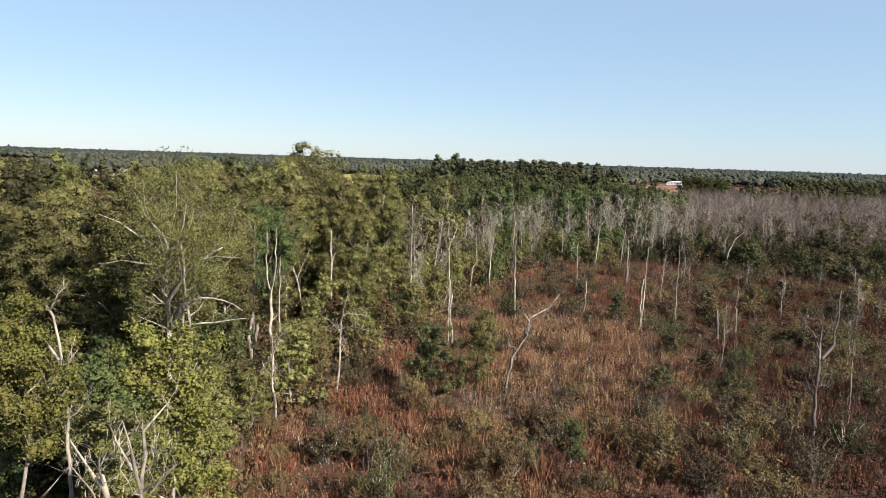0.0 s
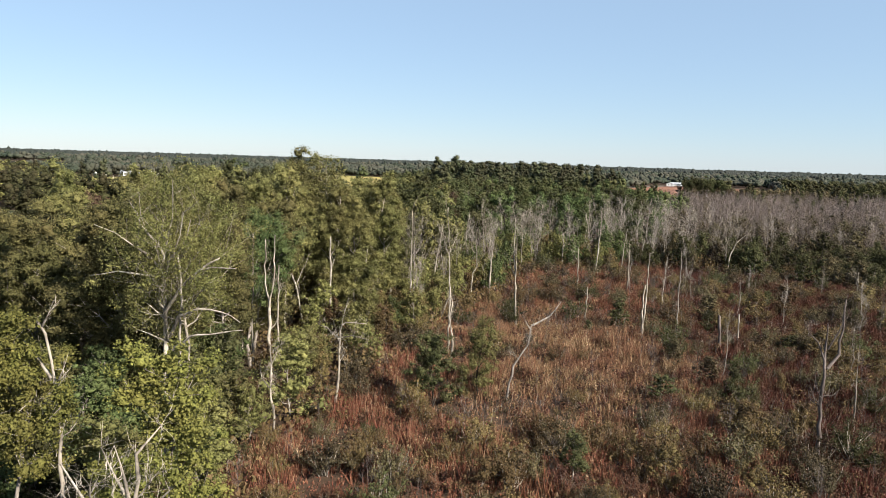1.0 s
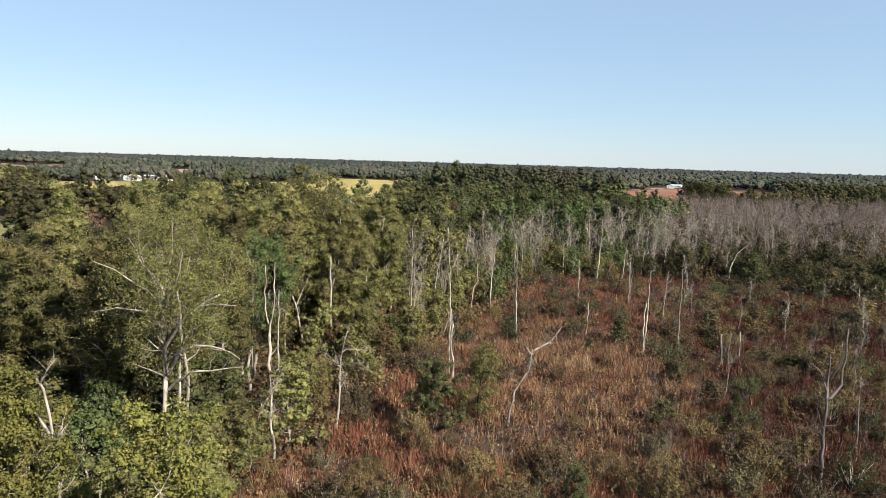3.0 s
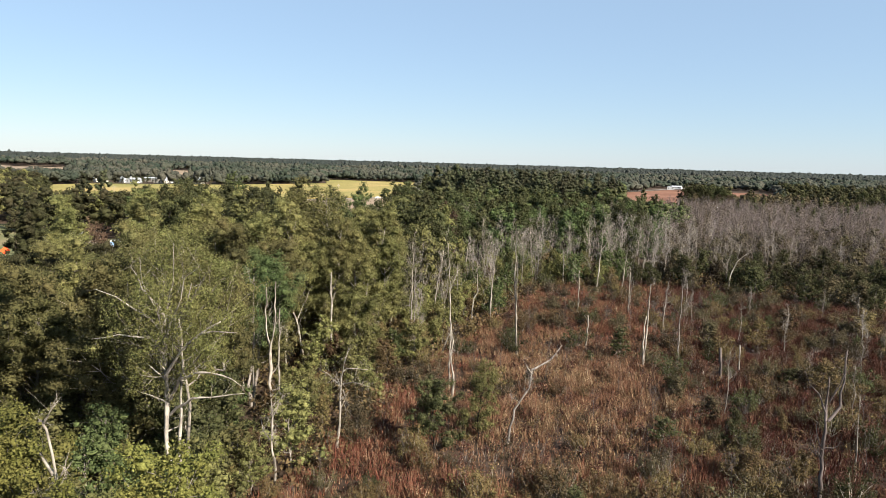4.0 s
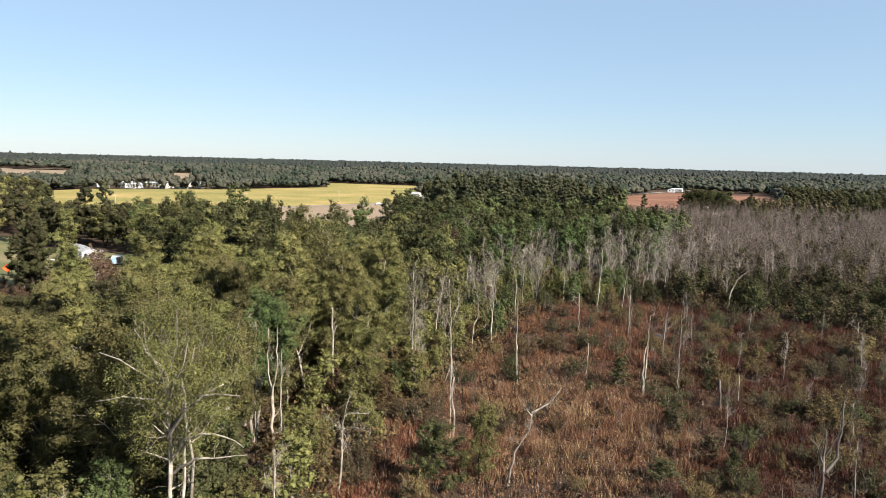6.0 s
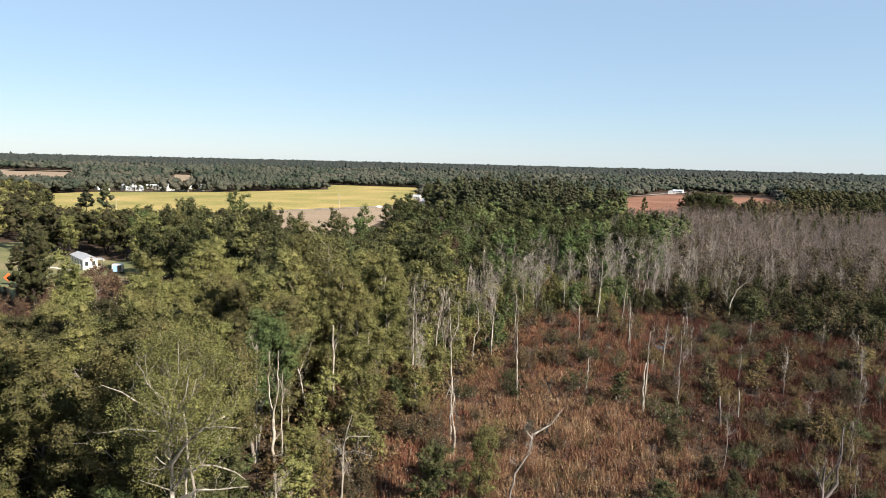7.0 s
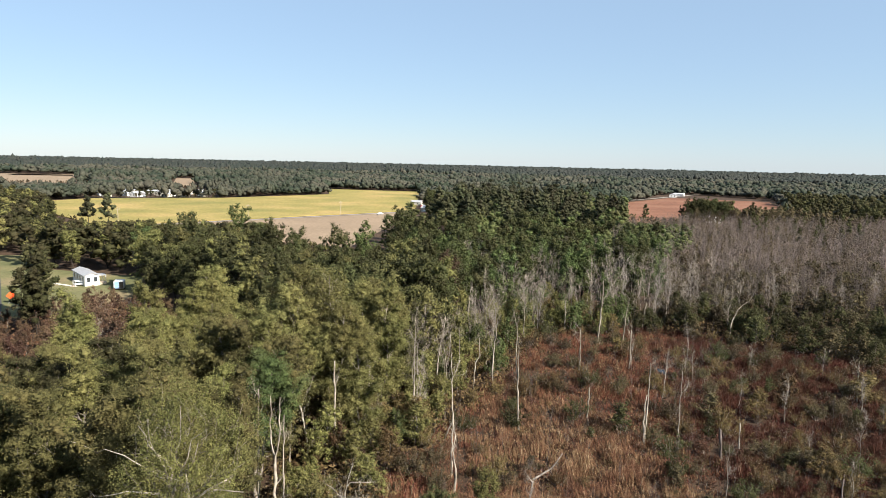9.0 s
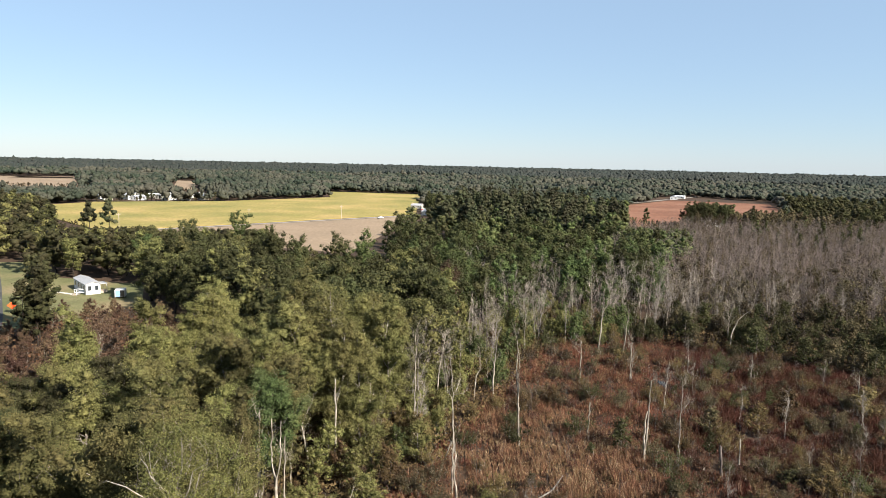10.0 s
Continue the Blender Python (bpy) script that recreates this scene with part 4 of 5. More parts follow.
B = A + np.c_[rng.normal(size=(len(Q), 2)) * 0.14, np.ones(len(Q))] * rng.uniform(0.7, 2.3, (len(Q), 1))
tagged(link_mesh("dry_stalks", *forked(rng, A, B, 0.04, 0.7), GREY), "thin dry grey stalks standing in the sedge", "stalks", kind="stuff")


# ---- dead trees that stand alone ----
def smooth_line(rng, pts, step=0.7, wobble=0.045):
    """A crooked line through the given points."""
    pts = np.array(pts, float)
    out = [pts[0]]
    for a, b in zip(pts[:-1], pts[1:]):
        n = max(1, int(np.linalg.norm(b - a) / step))
        for k in range(1, n + 1):
            out.append(a + (b - a) * k / n + (rng.normal(size=3) * wobble if k < n else 0))
    return np.array(out)


def snag(seed, limbs, words, bark=None, twigs=40, boughs=3, twig_length=0.9, name="dead_tree"):
    """A dead tree: trunk first, then its limbs, each (thick end, thin end, points); fine twigs grow on the limbs."""
    rng = np.random.default_rng(seed)
    bark = bark or PALE
    base = np.array(limbs[0][2][0], float)
    ob = new(name)
    ob.location = base
    lines = []
    for i, (r0, r1, pts) in enumerate(limbs):
        L = smooth_line(rng, np.array(pts) - base)
        R = np.interp(np.linspace(0, 1, len(L)), [0, 1], [r0, r1]) * rng.uniform(0.75, 1.2, len(L))
        if i == 0:
            R[0] *= 1.3
        link_mesh("trunk" if i == 0 else "limb", *tube(L, R, 8), bark, ob)
        lines.append(L)
    T = lines[0]
    for _ in range(boughs):
        k = rng.integers(max(1, len(T) // 2), len(T))
        B = bough(rng, T[k], heading(rng.uniform(0, 6.28), radians(rng.uniform(10, 60))), rng.uniform(0.8, 2.6), 0.25, 0.2)
        link_mesh("limb", *tube(B, np.linspace(limbs[0][1] * 0.6, 0.012, len(B)), 5), bark, ob)
        lines.append(B)
    if twigs:
        A, E = [], []
        for _ in range(twigs * 3):
            L = lines[rng.integers(1, len(lines))] if len(lines) > 1 else T
            k = rng.integers(max(0, len(L) // 3), len(L))
            end = L[k] + unit(rng.normal(size=3) + [0, 0, 0.5]) * twig_length * rng.uniform(0.3, 1.2)
            A.append(L[k])
            E.append(end)
            for f in (0.45, 0.7):
                fork = L[k] + (end - L[k]) * f
                A.append(fork)
                E.append(fork + (end - L[k]) * 0.5 + rng.normal(size=3) * 0.22 * twig_length)
        tagged(link_mesh("twig_spray", *slivers(np.array(A), np.array(E), 0.024), bark, ob), kind="stuff")
    return tagged(ob, words, "tree", "dead marsh trees")


snag(300, [(0.14, 0.06, [(-16.1, 28.0, 0.0), (-16.1, 28.0, 9.1), (-16.1, 28.0, 11.4), (-16.2, 28.0, 12.4), (-16.3, 28.0, 13.3), (-16.5, 28.0, 14.4), (-16.8, 28.0, 14.9)]),
      (0.09, 0.03, [(-16.3, 28.0, 12.4), (-17.1, 28.5, 13.0), (-18.2, 29.0, 13.9)]),
      (0.06, 0.03, [(-16.1, 28.0, 11.7), (-15.5, 27.5, 13.0)]),
      (0.05, 0.02, [(-16.2, 28.0, 11.3), (-17.2, 28.5, 11.1)]),
      (0.05, 0.02, [(-16.6, 28.0, 14.7), (-16.0, 27.5, 15.4)])],
     "bleached forked dead trunk rising from yellowing leaves", PALE, 26, 2)
snag(301, [(0.11, 0.06, [(-10.4, 22.5, 0.0), (-10.3, 22.5, 9.3), (-10.1, 22.5, 10.8)]),
      (0.08, 0.02, [(-10.1, 22.5, 10.8), (-10.4, 23.0, 11.5), (-9.7, 23.5, 12.4)]),
      (0.08, 0.02, [(-10.3, 22.5, 9.4), (-10.3, 22.0, 10.9), (-10.4, 21.5, 12.5)]),
      (0.05, 0.015, [(-10.6, 22.5, 10.3), (-11.3, 23.0, 10.9), (-11.9, 23.5, 11.5)]),
      (0.06, 0.02, [(-10.2, 22.5, 9.5), (-9.3, 22.0, 10.2), (-8.6, 21.5, 11.0)])],
     "dead pale crooked branches at the wood's corner", PALE, 60, 5)
snag(302, [(0.15, 0.1, [(-10.9, 21.5, 0.0), (-11.0, 21.5, 9.7), (-11.2, 21.5, 10.5)]),
      (0.07, 0.03, [(-11.1, 21.5, 9.9), (-12.0, 22.0, 10.7), (-12.8, 22.5, 11.3)]),
      (0.05, 0.02, [(-11.1, 21.5, 10.1), (-11.0, 21.0, 11.0), (-10.7, 20.5, 11.6)])],
     "broken pale stump with splayed dead branches", PALE, 30, 3)
snag(303, [(0.13, 0.05, [(-12.8, 51.0, 0.0), (-12.8, 51.0, 1.7), (-13.1, 51.0, 4.1), (-13.0, 51.0, 6.0), (-13.1, 51.0, 7.5)]),
      (0.06, 0.02, [(-13.2, 51.0, 4.1), (-13.9, 51.5, 4.7), (-14.2, 52.0, 5.5)]),
      (0.05, 0.02, [(-13.0, 51.0, 6.0), (-12.4, 50.5, 7.2)])],
     "thin crooked dead tree at the wood's edge", PALE, 40, 3)
snag(304, [(0.2, 0.15, [(-15.6, 60.5, 0.0), (-15.7, 60.5, 6.2), (-15.7, 60.5, 8.3)]),
      (0.12, 0.04, [(-15.7, 60.5, 8.3), (-16.2, 61.0, 10.4), (-16.3, 61.5, 14.5)]),
      (0.1, 0.04, [(-15.7, 60.5, 8.3), (-15.2, 60.0, 10.7), (-14.9, 59.5, 15.1)])],
     "pale trunk forking into two tall stems", PALE, 20, 3)
snag(305, [(0.1, 0.05, [(-17.7, 62.0, 0.0), (-17.7, 62.0, 7.8), (-17.6, 62.0, 14.9)])],
     "bare pale dead trunk at the marsh's edge", PALE, 26, 3)
snag(306, [(0.1, 0.05, [(-15.8, 64.0, 0.0), (-15.8, 64.0, 8.3), (-15.7, 64.0, 11.7)])],
     "bare pale dead trunk at the marsh's edge", PALE, 26, 3)
snag(307, [(0.11, 0.06, [(-18.1, 76.0, 0.0), (-18.1, 76.0, 3.4), (-18.0, 76.0, 10.3)])],
     "bare pale dead trunk at the marsh's edge", PALE, 26, 3)
snag(308, [(0.15, 0.07, [(-16.3, 78.0, 0.0), (-16.5, 78.0, 3.0), (-17.1, 78.0, 6.5), (-18.0, 78.0, 9.5), (-18.4, 78.0, 11.6)]),
      (0.06, 0.02, [(-17.2, 78.0, 7.1), (-16.2, 78.5, 9.5), (-16.0, 79.0, 10.4)])],
     "leaning pale trunk at the wood's edge", PALE, 14, 2)
snag(309, [(0.16, 0.09, [(-13.1, 78.0, 0.0), (-13.1, 78.0, 2.5), (-13.2, 78.0, 6.7), (-13.2, 78.0, 12.9)])],
     "straight pale bare trunk at the wood's edge", PALE, 4, 1)
snag(310, [(0.2, 0.1, [(-14.3, 86.0, 0.0), (-14.3, 86.0, 5.8), (-14.1, 86.0, 7.1), (-13.2, 86.0, 10.1), (-13.2, 86.0, 13.2)]),
      (0.1, 0.03, [(-12.9, 86.0, 10.3), (-11.3, 86.5, 12.7), (-9.9, 87.0, 14.4)]),
      (0.06, 0.02, [(-12.9, 86.0, 10.4), (-11.4, 85.5, 11.9)]),
      (0.1, 0.05, [(-14.1, 86.0, 6.9), (-14.8, 86.5, 8.7)])],
     "pale trunk with two forked limbs at the wood's edge", PALE, 30, 3)
snag(311, [(0.13, 0.06, [(-10.0, 88.0, 0.0), (-10.1, 88.0, 3.1), (-10.3, 88.0, 6.7), (-10.1, 88.0, 11.5)])],
     "bare pale dead trunk at the marsh's edge", PALE, 26, 3)
snag(312, [(0.12, 0.06, [(-7.9, 100.0, 0.0), (-7.8, 100.0, 5.4), (-7.7, 100.0, 9.5), (-8.0, 100.0, 13.0)]),
      (0.06, 0.02, [(-7.9, 100.0, 7.9), (-6.9, 100.5, 10.4)])],
     "bare pale dead trunk at the marsh's edge", PALE, 26, 3)
snag(313, [(0.14, 0.05, [(-4.4, 91.0, 0.0), (-4.4, 91.0, 4.0), (-4.4, 91.0, 8.9), (-4.3, 91.0, 12.7), (-4.4, 91.0, 15.1)]),
      (0.08, 0.04, [(-4.0, 91.0, 7.3), (-4.0, 91.5, 11.6)])],
     "bare pale dead trunk at the marsh's edge", PALE, 26, 3)
snag(314, [(0.13, 0.05, [(-1.6, 105.0, 0.0), (-1.4, 105.0, 4.5), (-1.0, 105.0, 7.9), (-0.5, 105.0, 10.7), (-0.3, 105.0, 12.3)])],
     "bare pale dead trunk at the marsh's edge", PALE, 26, 3)
snag(315, [(0.13, 0.03, [(0.9, 76.0, 0.0), (0.9, 76.0, 6.7), (0.8, 76.0, 9.0), (0.8, 76.0, 12.2), (0.5, 76.0, 15.0), (0.4, 76.0, 17.0)]),
      (0.06, 0.02, [(1.0, 76.0, 12.4), (1.6, 76.5, 13.9)]),
      (0.05, 0.02, [(0.9, 76.0, 12.1), (2.0, 75.5, 12.5)]),
      (0.08, 0.05, [(0.9, 76.0, 6.7), (-0.0, 76.5, 4.3)])],
     "bare pale dead trunk at the marsh's edge", PALE, 26, 3)
snag(316, [(0.16, 0.07, [(1.3, 71.0, 0.0), (1.3, 71.0, 3.3), (1.0, 71.0, 4.8), (1.0, 71.0, 5.9), (1.2, 71.0, 7.1)])],
     "bare pale dead trunk at the marsh's edge", PALE, 26, 3)
snag(317, [(0.17, 0.06, [(4.4, 143.0, 0.0), (4.3, 143.0, 4.1), (4.8, 143.0, 9.8)])],
     "bare pale dead trunk at the marsh's edge", PALE, 26, 3)
snag(318, [(0.12, 0.05, [(4.5, 107.0, 0.0), (4.5, 107.0, 2.1), (4.7, 107.0, 4.3), (5.3, 107.0, 5.3), (5.2, 107.0, 8.4)])],
     "bare pale dead trunk at the marsh's edge", PALE, 26, 3)
snag(319, [(0.16, 0.05, [(7.5, 107.0, 0.0), (7.5, 107.0, 4.0), (7.6, 107.0, 6.3), (8.1, 107.0, 11.7)]),
      (0.06, 0.02, [(7.6, 107.0, 5.7), (6.7, 107.5, 9.7)])],
     "bare pale dead trunk at the marsh's edge", PALE, 26, 3)
snag(320, [(0.15, 0.05, [(10.1, 90.0, 0.0), (9.8, 90.0, 6.9), (9.5, 90.0, 9.5), (9.4, 90.0, 14.8)]),
      (0.07, 0.03, [(9.8, 90.0, 6.9), (9.0, 90.5, 8.6)]),
      (0.07, 0.03, [(9.8, 90.0, 7.1), (9.7, 89.5, 13.3)])],
     "bare pale dead trunk at the marsh's edge", PALE, 26, 3)
snag(321, [(0.13, 0.06, [(26.2, 86.0, 0.0), (26.3, 86.0, 1.0), (26.4, 86.0, 4.7), (26.5, 86.0, 8.3), (26.5, 86.0, 11.1), (27.0, 86.0, 11.3)])],
     "tall pale dead stem with a hooked tip", PALE, 6, 1)
snag(322, [(0.12, 0.08, [(26.1, 85.5, 0.0), (26.0, 85.5, 1.1), (25.9, 85.5, 5.8), (26.1, 85.5, 7.1)])],
     "broken pale dead stem beside a taller one", PALE, 2, 0)
snag(323, [(0.1, 0.03, [(30.0, 84.0, 0.0), (29.9, 84.0, 5.5), (29.9, 84.0, 8.8), (29.8, 84.0, 11.8)])],
     "thin dead tree with a few side twigs", GREY, 40, 2)
snag(324, [(0.14, 0.1, [(20.4, 94.0, 0.0), (20.5, 94.0, 5.0)])],
     "broken pale dead stem standing in the sedge", PALE, 0, 0)
snag(325, [(0.13, 0.06, [(23.8, 118.0, 0.0), (23.7, 118.0, 7.6)])],
     "bare pale dead trunk at the marsh's edge", PALE, 26, 3)
snag(326, [(0.16, 0.06, [(31.1, 137.0, 0.0), (31.5, 137.0, 4.6), (31.7, 137.0, 9.4), (31.8, 137.0, 13.5)]),
      (0.08, 0.03, [(31.7, 137.0, 8.8), (33.3, 137.5, 11.1)])],
     "bare pale dead trunk at the marsh's edge", PALE, 26, 3)
snag(327, [(0.13, 0.05, [(32.7, 118.0, 0.0), (32.7, 118.0, 7.7)])],
     "bare pale dead trunk at the marsh's edge", PALE, 26, 3)
snag(328, [(0.13, 0.04, [(36.3, 137.0, 0.0), (36.9, 137.0, 7.1), (37.2, 137.0, 9.5)])],
     "bare pale dead trunk at the marsh's edge", PALE, 26, 3)
snag(329, [(0.15, 0.07, [(44.0, 150.0, 0.0), (44.1, 150.0, 1.0), (44.6, 150.0, 5.9)])],
     "bare pale dead trunk at the marsh's edge", PALE, 26, 3)
snag(330, [(0.15, 0.05, [(25.4, 143.0, 0.0), (25.3, 143.0, 0.4), (25.2, 143.0, 7.6)])],
     "bare pale dead trunk at the marsh's edge", PALE, 26, 3)
snag(331, [(0.2, 0.17, [(34.8, 82.0, 0.0), (34.7, 82.0, 0.6), (34.4, 82.0, 4.1)])],
     "short thick broken stump in the sedge", TWIG, 8, 0)
snag(332, [(0.1, 0.07, [(38.7, 86.0, 0.0), (38.7, 86.0, 1.1), (38.6, 86.0, 3.5)])],
     "short broken grey stick in the sedge", GREY, 4, 0)
snag(333, [(0.16, 0.06, [(60.3, 142.0, 0.0), (60.6, 142.0, 3.7), (61.7, 142.0, 6.7), (63.6, 142.0, 8.4)])],
     "pale dead limb leaning out of the thicket", PALE, 14, 1)
snag(334, [(0.2, 0.16, [(64.2, 128.0, 0.0), (64.1, 128.0, 0.7)])],
     "short pale broken stump in the marsh", PALE, 0, 0)
snag(335, [(0.18, 0.14, [(65.0, 128.0, 0.0), (64.9, 128.0, 0.6)])],
     "short pale broken stump in the marsh", PALE, 0, 0)
snag(336, [(0.07, 0.02, [(36.4, 57.0, 0.0), (36.4, 57.0, 2.7), (36.2, 57.0, 6.8)])],
     "thin dead sapling in the sedge", GREY, 16, 0)
snag(337, [(0.12, 0.05, [(65.5, 105.0, 0.0), (65.2, 105.0, 6.7)])],
     "bare pale dead trunk at the marsh's edge", PALE, 26, 3)
snag(338, [(0.12, 0.05, [(6.4, 61.0, 0.0), (6.9, 61.0, 3.4), (8.2, 61.0, 5.5), (8.4, 61.0, 7.4)]),
      (0.09, 0.04, [(8.5, 61.0, 7.3), (10.1, 61.5, 8.1), (11.2, 62.0, 9.4)]),
      (0.05, 0.02, [(8.4, 61.0, 6.9), (7.5, 60.5, 8.3)])],
     "leaning grey dead tree with a bent arm", GREY, 34, 3)
snag(339, [(0.15, 0.08, [(-9.2, 58.2, 0.0), (-8.9, 58.2, 3.3), (-8.8, 58.2, 6.2)]),
      (0.07, 0.03, [(-8.8, 58.2, 6.2), (-10.1, 58.7, 7.1), (-10.9, 59.2, 7.2)]),
      (0.08, 0.03, [(-8.8, 58.2, 6.2), (-8.5, 57.7, 8.3), (-8.0, 57.2, 10.0)]),
      (0.06, 0.02, [(-8.6, 58.2, 7.5), (-8.4, 58.7, 7.6), (-6.6, 59.2, 7.4)]),
      (0.05, 0.02, [(-8.8, 58.2, 6.3), (-7.7, 57.7, 6.7), (-6.2, 57.2, 6.5)])],
     "slender dead tree with spreading arms in the marsh", PALE, 70, 4)
snag(340, [(0.2, 0.12, [(-18.5, 44.5, 0.0), (-18.3, 44.6, 3.4), (-18.5, 44.4, 6.6), (-18.4, 44.5, 10.9), (-18.5, 44.5, 13.9)]),
      (0.09, 0.015, [(-18.5, 44.5, 13.9), (-18.1, 44.2, 16.3), (-17.4, 43.6, 18.6), (-17.2, 43.2, 20.4)]),
      (0.07, 0.012, [(-18.4, 44.4, 13.2), (-18.6, 43.8, 15.8), (-19.3, 43.2, 18.0), (-19.2, 42.8, 19.6)]),
      (0.06, 0.012, [(-17.9, 44.0, 15.0), (-16.8, 43.2, 16.9), (-16.3, 42.6, 18.4), (-15.2, 42.2, 19.2)]),
      (0.13, 0.04, [(-18.4, 44.4, 10.6), (-18.2, 44.0, 11.6), (-17.1, 43.6, 13.2), (-15.6, 43.2, 14.6), (-14.2, 43.0, 15.5)]),
      (0.08, 0.02, [(-15.6, 43.2, 14.6), (-14.6, 42.8, 14.9), (-13.0, 42.6, 14.9)]),
      (0.12, 0.03, [(-18.2, 44.4, 9.6), (-17.1, 43.4, 11.5), (-15.7, 43.0, 12.1), (-14.1, 42.8, 12.0), (-12.8, 42.6, 11.4)]),
      (0.1, 0.03, [(-18.2, 44.4, 8.6), (-16.3, 43.3, 10.2), (-14.2, 42.8, 10.6), (-12.6, 42.6, 10.9)]),
      (0.1, 0.03, [(-18.4, 44.4, 13.5), (-17.8, 43.8, 15.1), (-16.7, 43.5, 16.1), (-16.1, 43.2, 17.9)]),
      (0.1, 0.02, [(-18.5, 44.5, 14.2), (-19.1, 43.6, 15.5), (-21.0, 43.2, 16.9), (-22.2, 43.0, 17.4)]),
      (0.1, 0.02, [(-18.5, 44.5, 12.6), (-18.9, 43.6, 14.1), (-20.9, 43.2, 14.4), (-22.6, 43.0, 14.1)]),
      (0.09, 0.02, [(-18.4, 44.5, 15.2), (-18.6, 44.0, 16.2), (-19.5, 43.6, 17.4), (-20.1, 43.4, 18.9)]),
      (0.16, 0.06, [(-17.4, 44.2, 0.0), (-17.5, 44.1, 6.0), (-17.3, 44.0, 10.0), (-17.0, 43.8, 12.4), (-17.2, 43.7, 15.5)])],
     "white-barked double trunk with long bare limbs", WHITE_BARK, 70, 14, 1.3)
snag(341, [(0.17, 0.1, [(29.5, 50.0, 0.0), (29.4, 50.0, 1.2), (29.3, 50.0, 6.0), (29.3, 50.0, 7.4)]),
      (0.12, 0.04, [(29.5, 50.0, 7.4), (30.6, 50.5, 8.4), (30.8, 51.0, 9.3), (31.3, 51.5, 10.9), (31.6, 52.0, 12.4)]),
      (0.1, 0.04, [(29.2, 50.0, 8.8), (28.9, 49.5, 11.0)]),
      (0.06, 0.02, [(29.2, 50.0, 8.1), (28.9, 50.5, 9.3), (28.4, 51.0, 9.9), (28.2, 51.5, 10.8)]),
      (0.07, 0.03, [(29.4, 50.0, 8.9), (30.0, 49.5, 11.1)]),
      (0.11, 0.08, [(29.3, 50.0, 7.4), (29.5, 50.5, 8.6)])],
     "tall dark grey dead tree forking into bare arms", TWIG, 60, 6)

# ---- trees with a look of their own ----
def own_tree(x, y, made, bark, leaves, words, turn=0.0):
    ob = plant("broadleaf_tree", *made, bark, leaves, words, "tree", "tall hardwoods")
    ob.matrix_basis = pose(x, y, 0, 0, 0, turn)


own_tree(-10.6, 26.6, broadleaf(201, 15.2, 3.0, 3.4, 24, 24000, 0.125, 0.55, 0.15, 6, heart=0.4, level=0), GREY, BRIGHT, "bright yellow-green tree at the wood's corner")
yellowing = broadleaf(202, 15.2, 8.2, 3.2, 22, 20000, 0.125, 0.55, 0.14, 6, heart=0.4, level=0)
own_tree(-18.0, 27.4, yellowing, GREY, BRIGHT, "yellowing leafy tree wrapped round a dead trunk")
# Dark leaves on the same tree stand in for the corner's deep shade.
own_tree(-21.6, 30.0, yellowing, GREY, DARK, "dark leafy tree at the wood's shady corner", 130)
rng = np.random.default_rng(512)
Q = scatter(rng, [(-13, 31), (-13, 44), (-17, 56), (-30, 60), (-46, 50), (-36, 32), (-24, 33)], 3.3)
for q, (leaf, words) in enumerate(((DARK, "dark understorey bush beneath the hardwoods"), (OLIVE, "olive understorey bush beneath the hardwoods"), (GREEN, "green understorey bush beneath the hardwoods"))):
    set_out([plant("understorey_bush", *small[q], GREY, leaf, words, "bush", "understorey")], [spun(rng, x, y, rng.uniform(3.5, 8.5) / 5.0) for x, y in Q[q::3]])
own_tree(-17.5, 44.15, broadleaf(203, 20.4, 10.0, 5.9, 34, 38000, 0.11, 0.6, 0.17, 7, heart=0, fine=1), PALE, THIN_LEAF, "tall thin-leaved tree with white spreading limbs")
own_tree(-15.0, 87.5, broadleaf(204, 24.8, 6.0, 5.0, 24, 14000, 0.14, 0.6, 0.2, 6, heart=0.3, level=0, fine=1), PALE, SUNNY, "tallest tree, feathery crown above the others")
own_tree(-22.3, 93.0, broadleaf(205, 24.3, 6.0, 5.6, 24, 25000, 0.165, 0.95, 0.22, 6, heart=0.42, level=1), GREY, OLIVE, "tall round-topped green tree above the wood")
own_tree(-0.6, 147.0, broadleaf(206, 17.0, 4.0, 4.6, 20, 6000, 0.22, 0.9, 0.2, heart=0.3, level=0), GREY, RUSSET, "rust-brown autumn tree among green ones")
own_tree(-0.5, 59.4, broadleaf(207, 6.4, 0.3, 2.9, 18, 14000, 0.095, 0.42, 0.08, 5, heart=0.5, level=0), BROWN, DARK, "dense dark evergreen bush standing in the marsh")
own_tree(3.8, 61.6, broadleaf(208, 7.6, 0.4, 2.5, 20, 14000, 0.09, 0.38, 0.08, 5, heart=0.4, level=0), BROWN, OLIVE, "upright olive bush beside the dark evergreen")

crag = [plant("pine_tree", *pine(280 + q, 23.0, 8.0, 5.6, 11, 5200, 0.3, 0.28), BROWN, NEEDLE, "tall dark round-headed pine above the middle wood", "tree", "tall pines") for q in range(2)]
set_out(crag, [pose(x, y, 0, 0, 0, 70 * x) @ Matrix.Scale(h / 23, 4) for x, y, h in [(-5.5, 338, 23.2), (3.5, 344, 23.6), (8.5, 339, 21.8), (-1.0, 331, 20.5), (30, 352, 21.4), (43, 366, 21.0), (58, 372, 20.4), (93, 385, 19.5), (100, 396, 18.0), (-170, 331, 16.8), (-181, 333, 15.8)]])
stock = [plant("broadleaf_tree", *broadleaf(240 + q, 19, 3.5, 5.4, 24, 27000, 0.165, 0.95, 0.2, 6, heart=0.42, level=1), GREY, OLIVE, "tall olive-green hardwood in the near wood", "tree", "tall hardwoods") for q in range(2)]
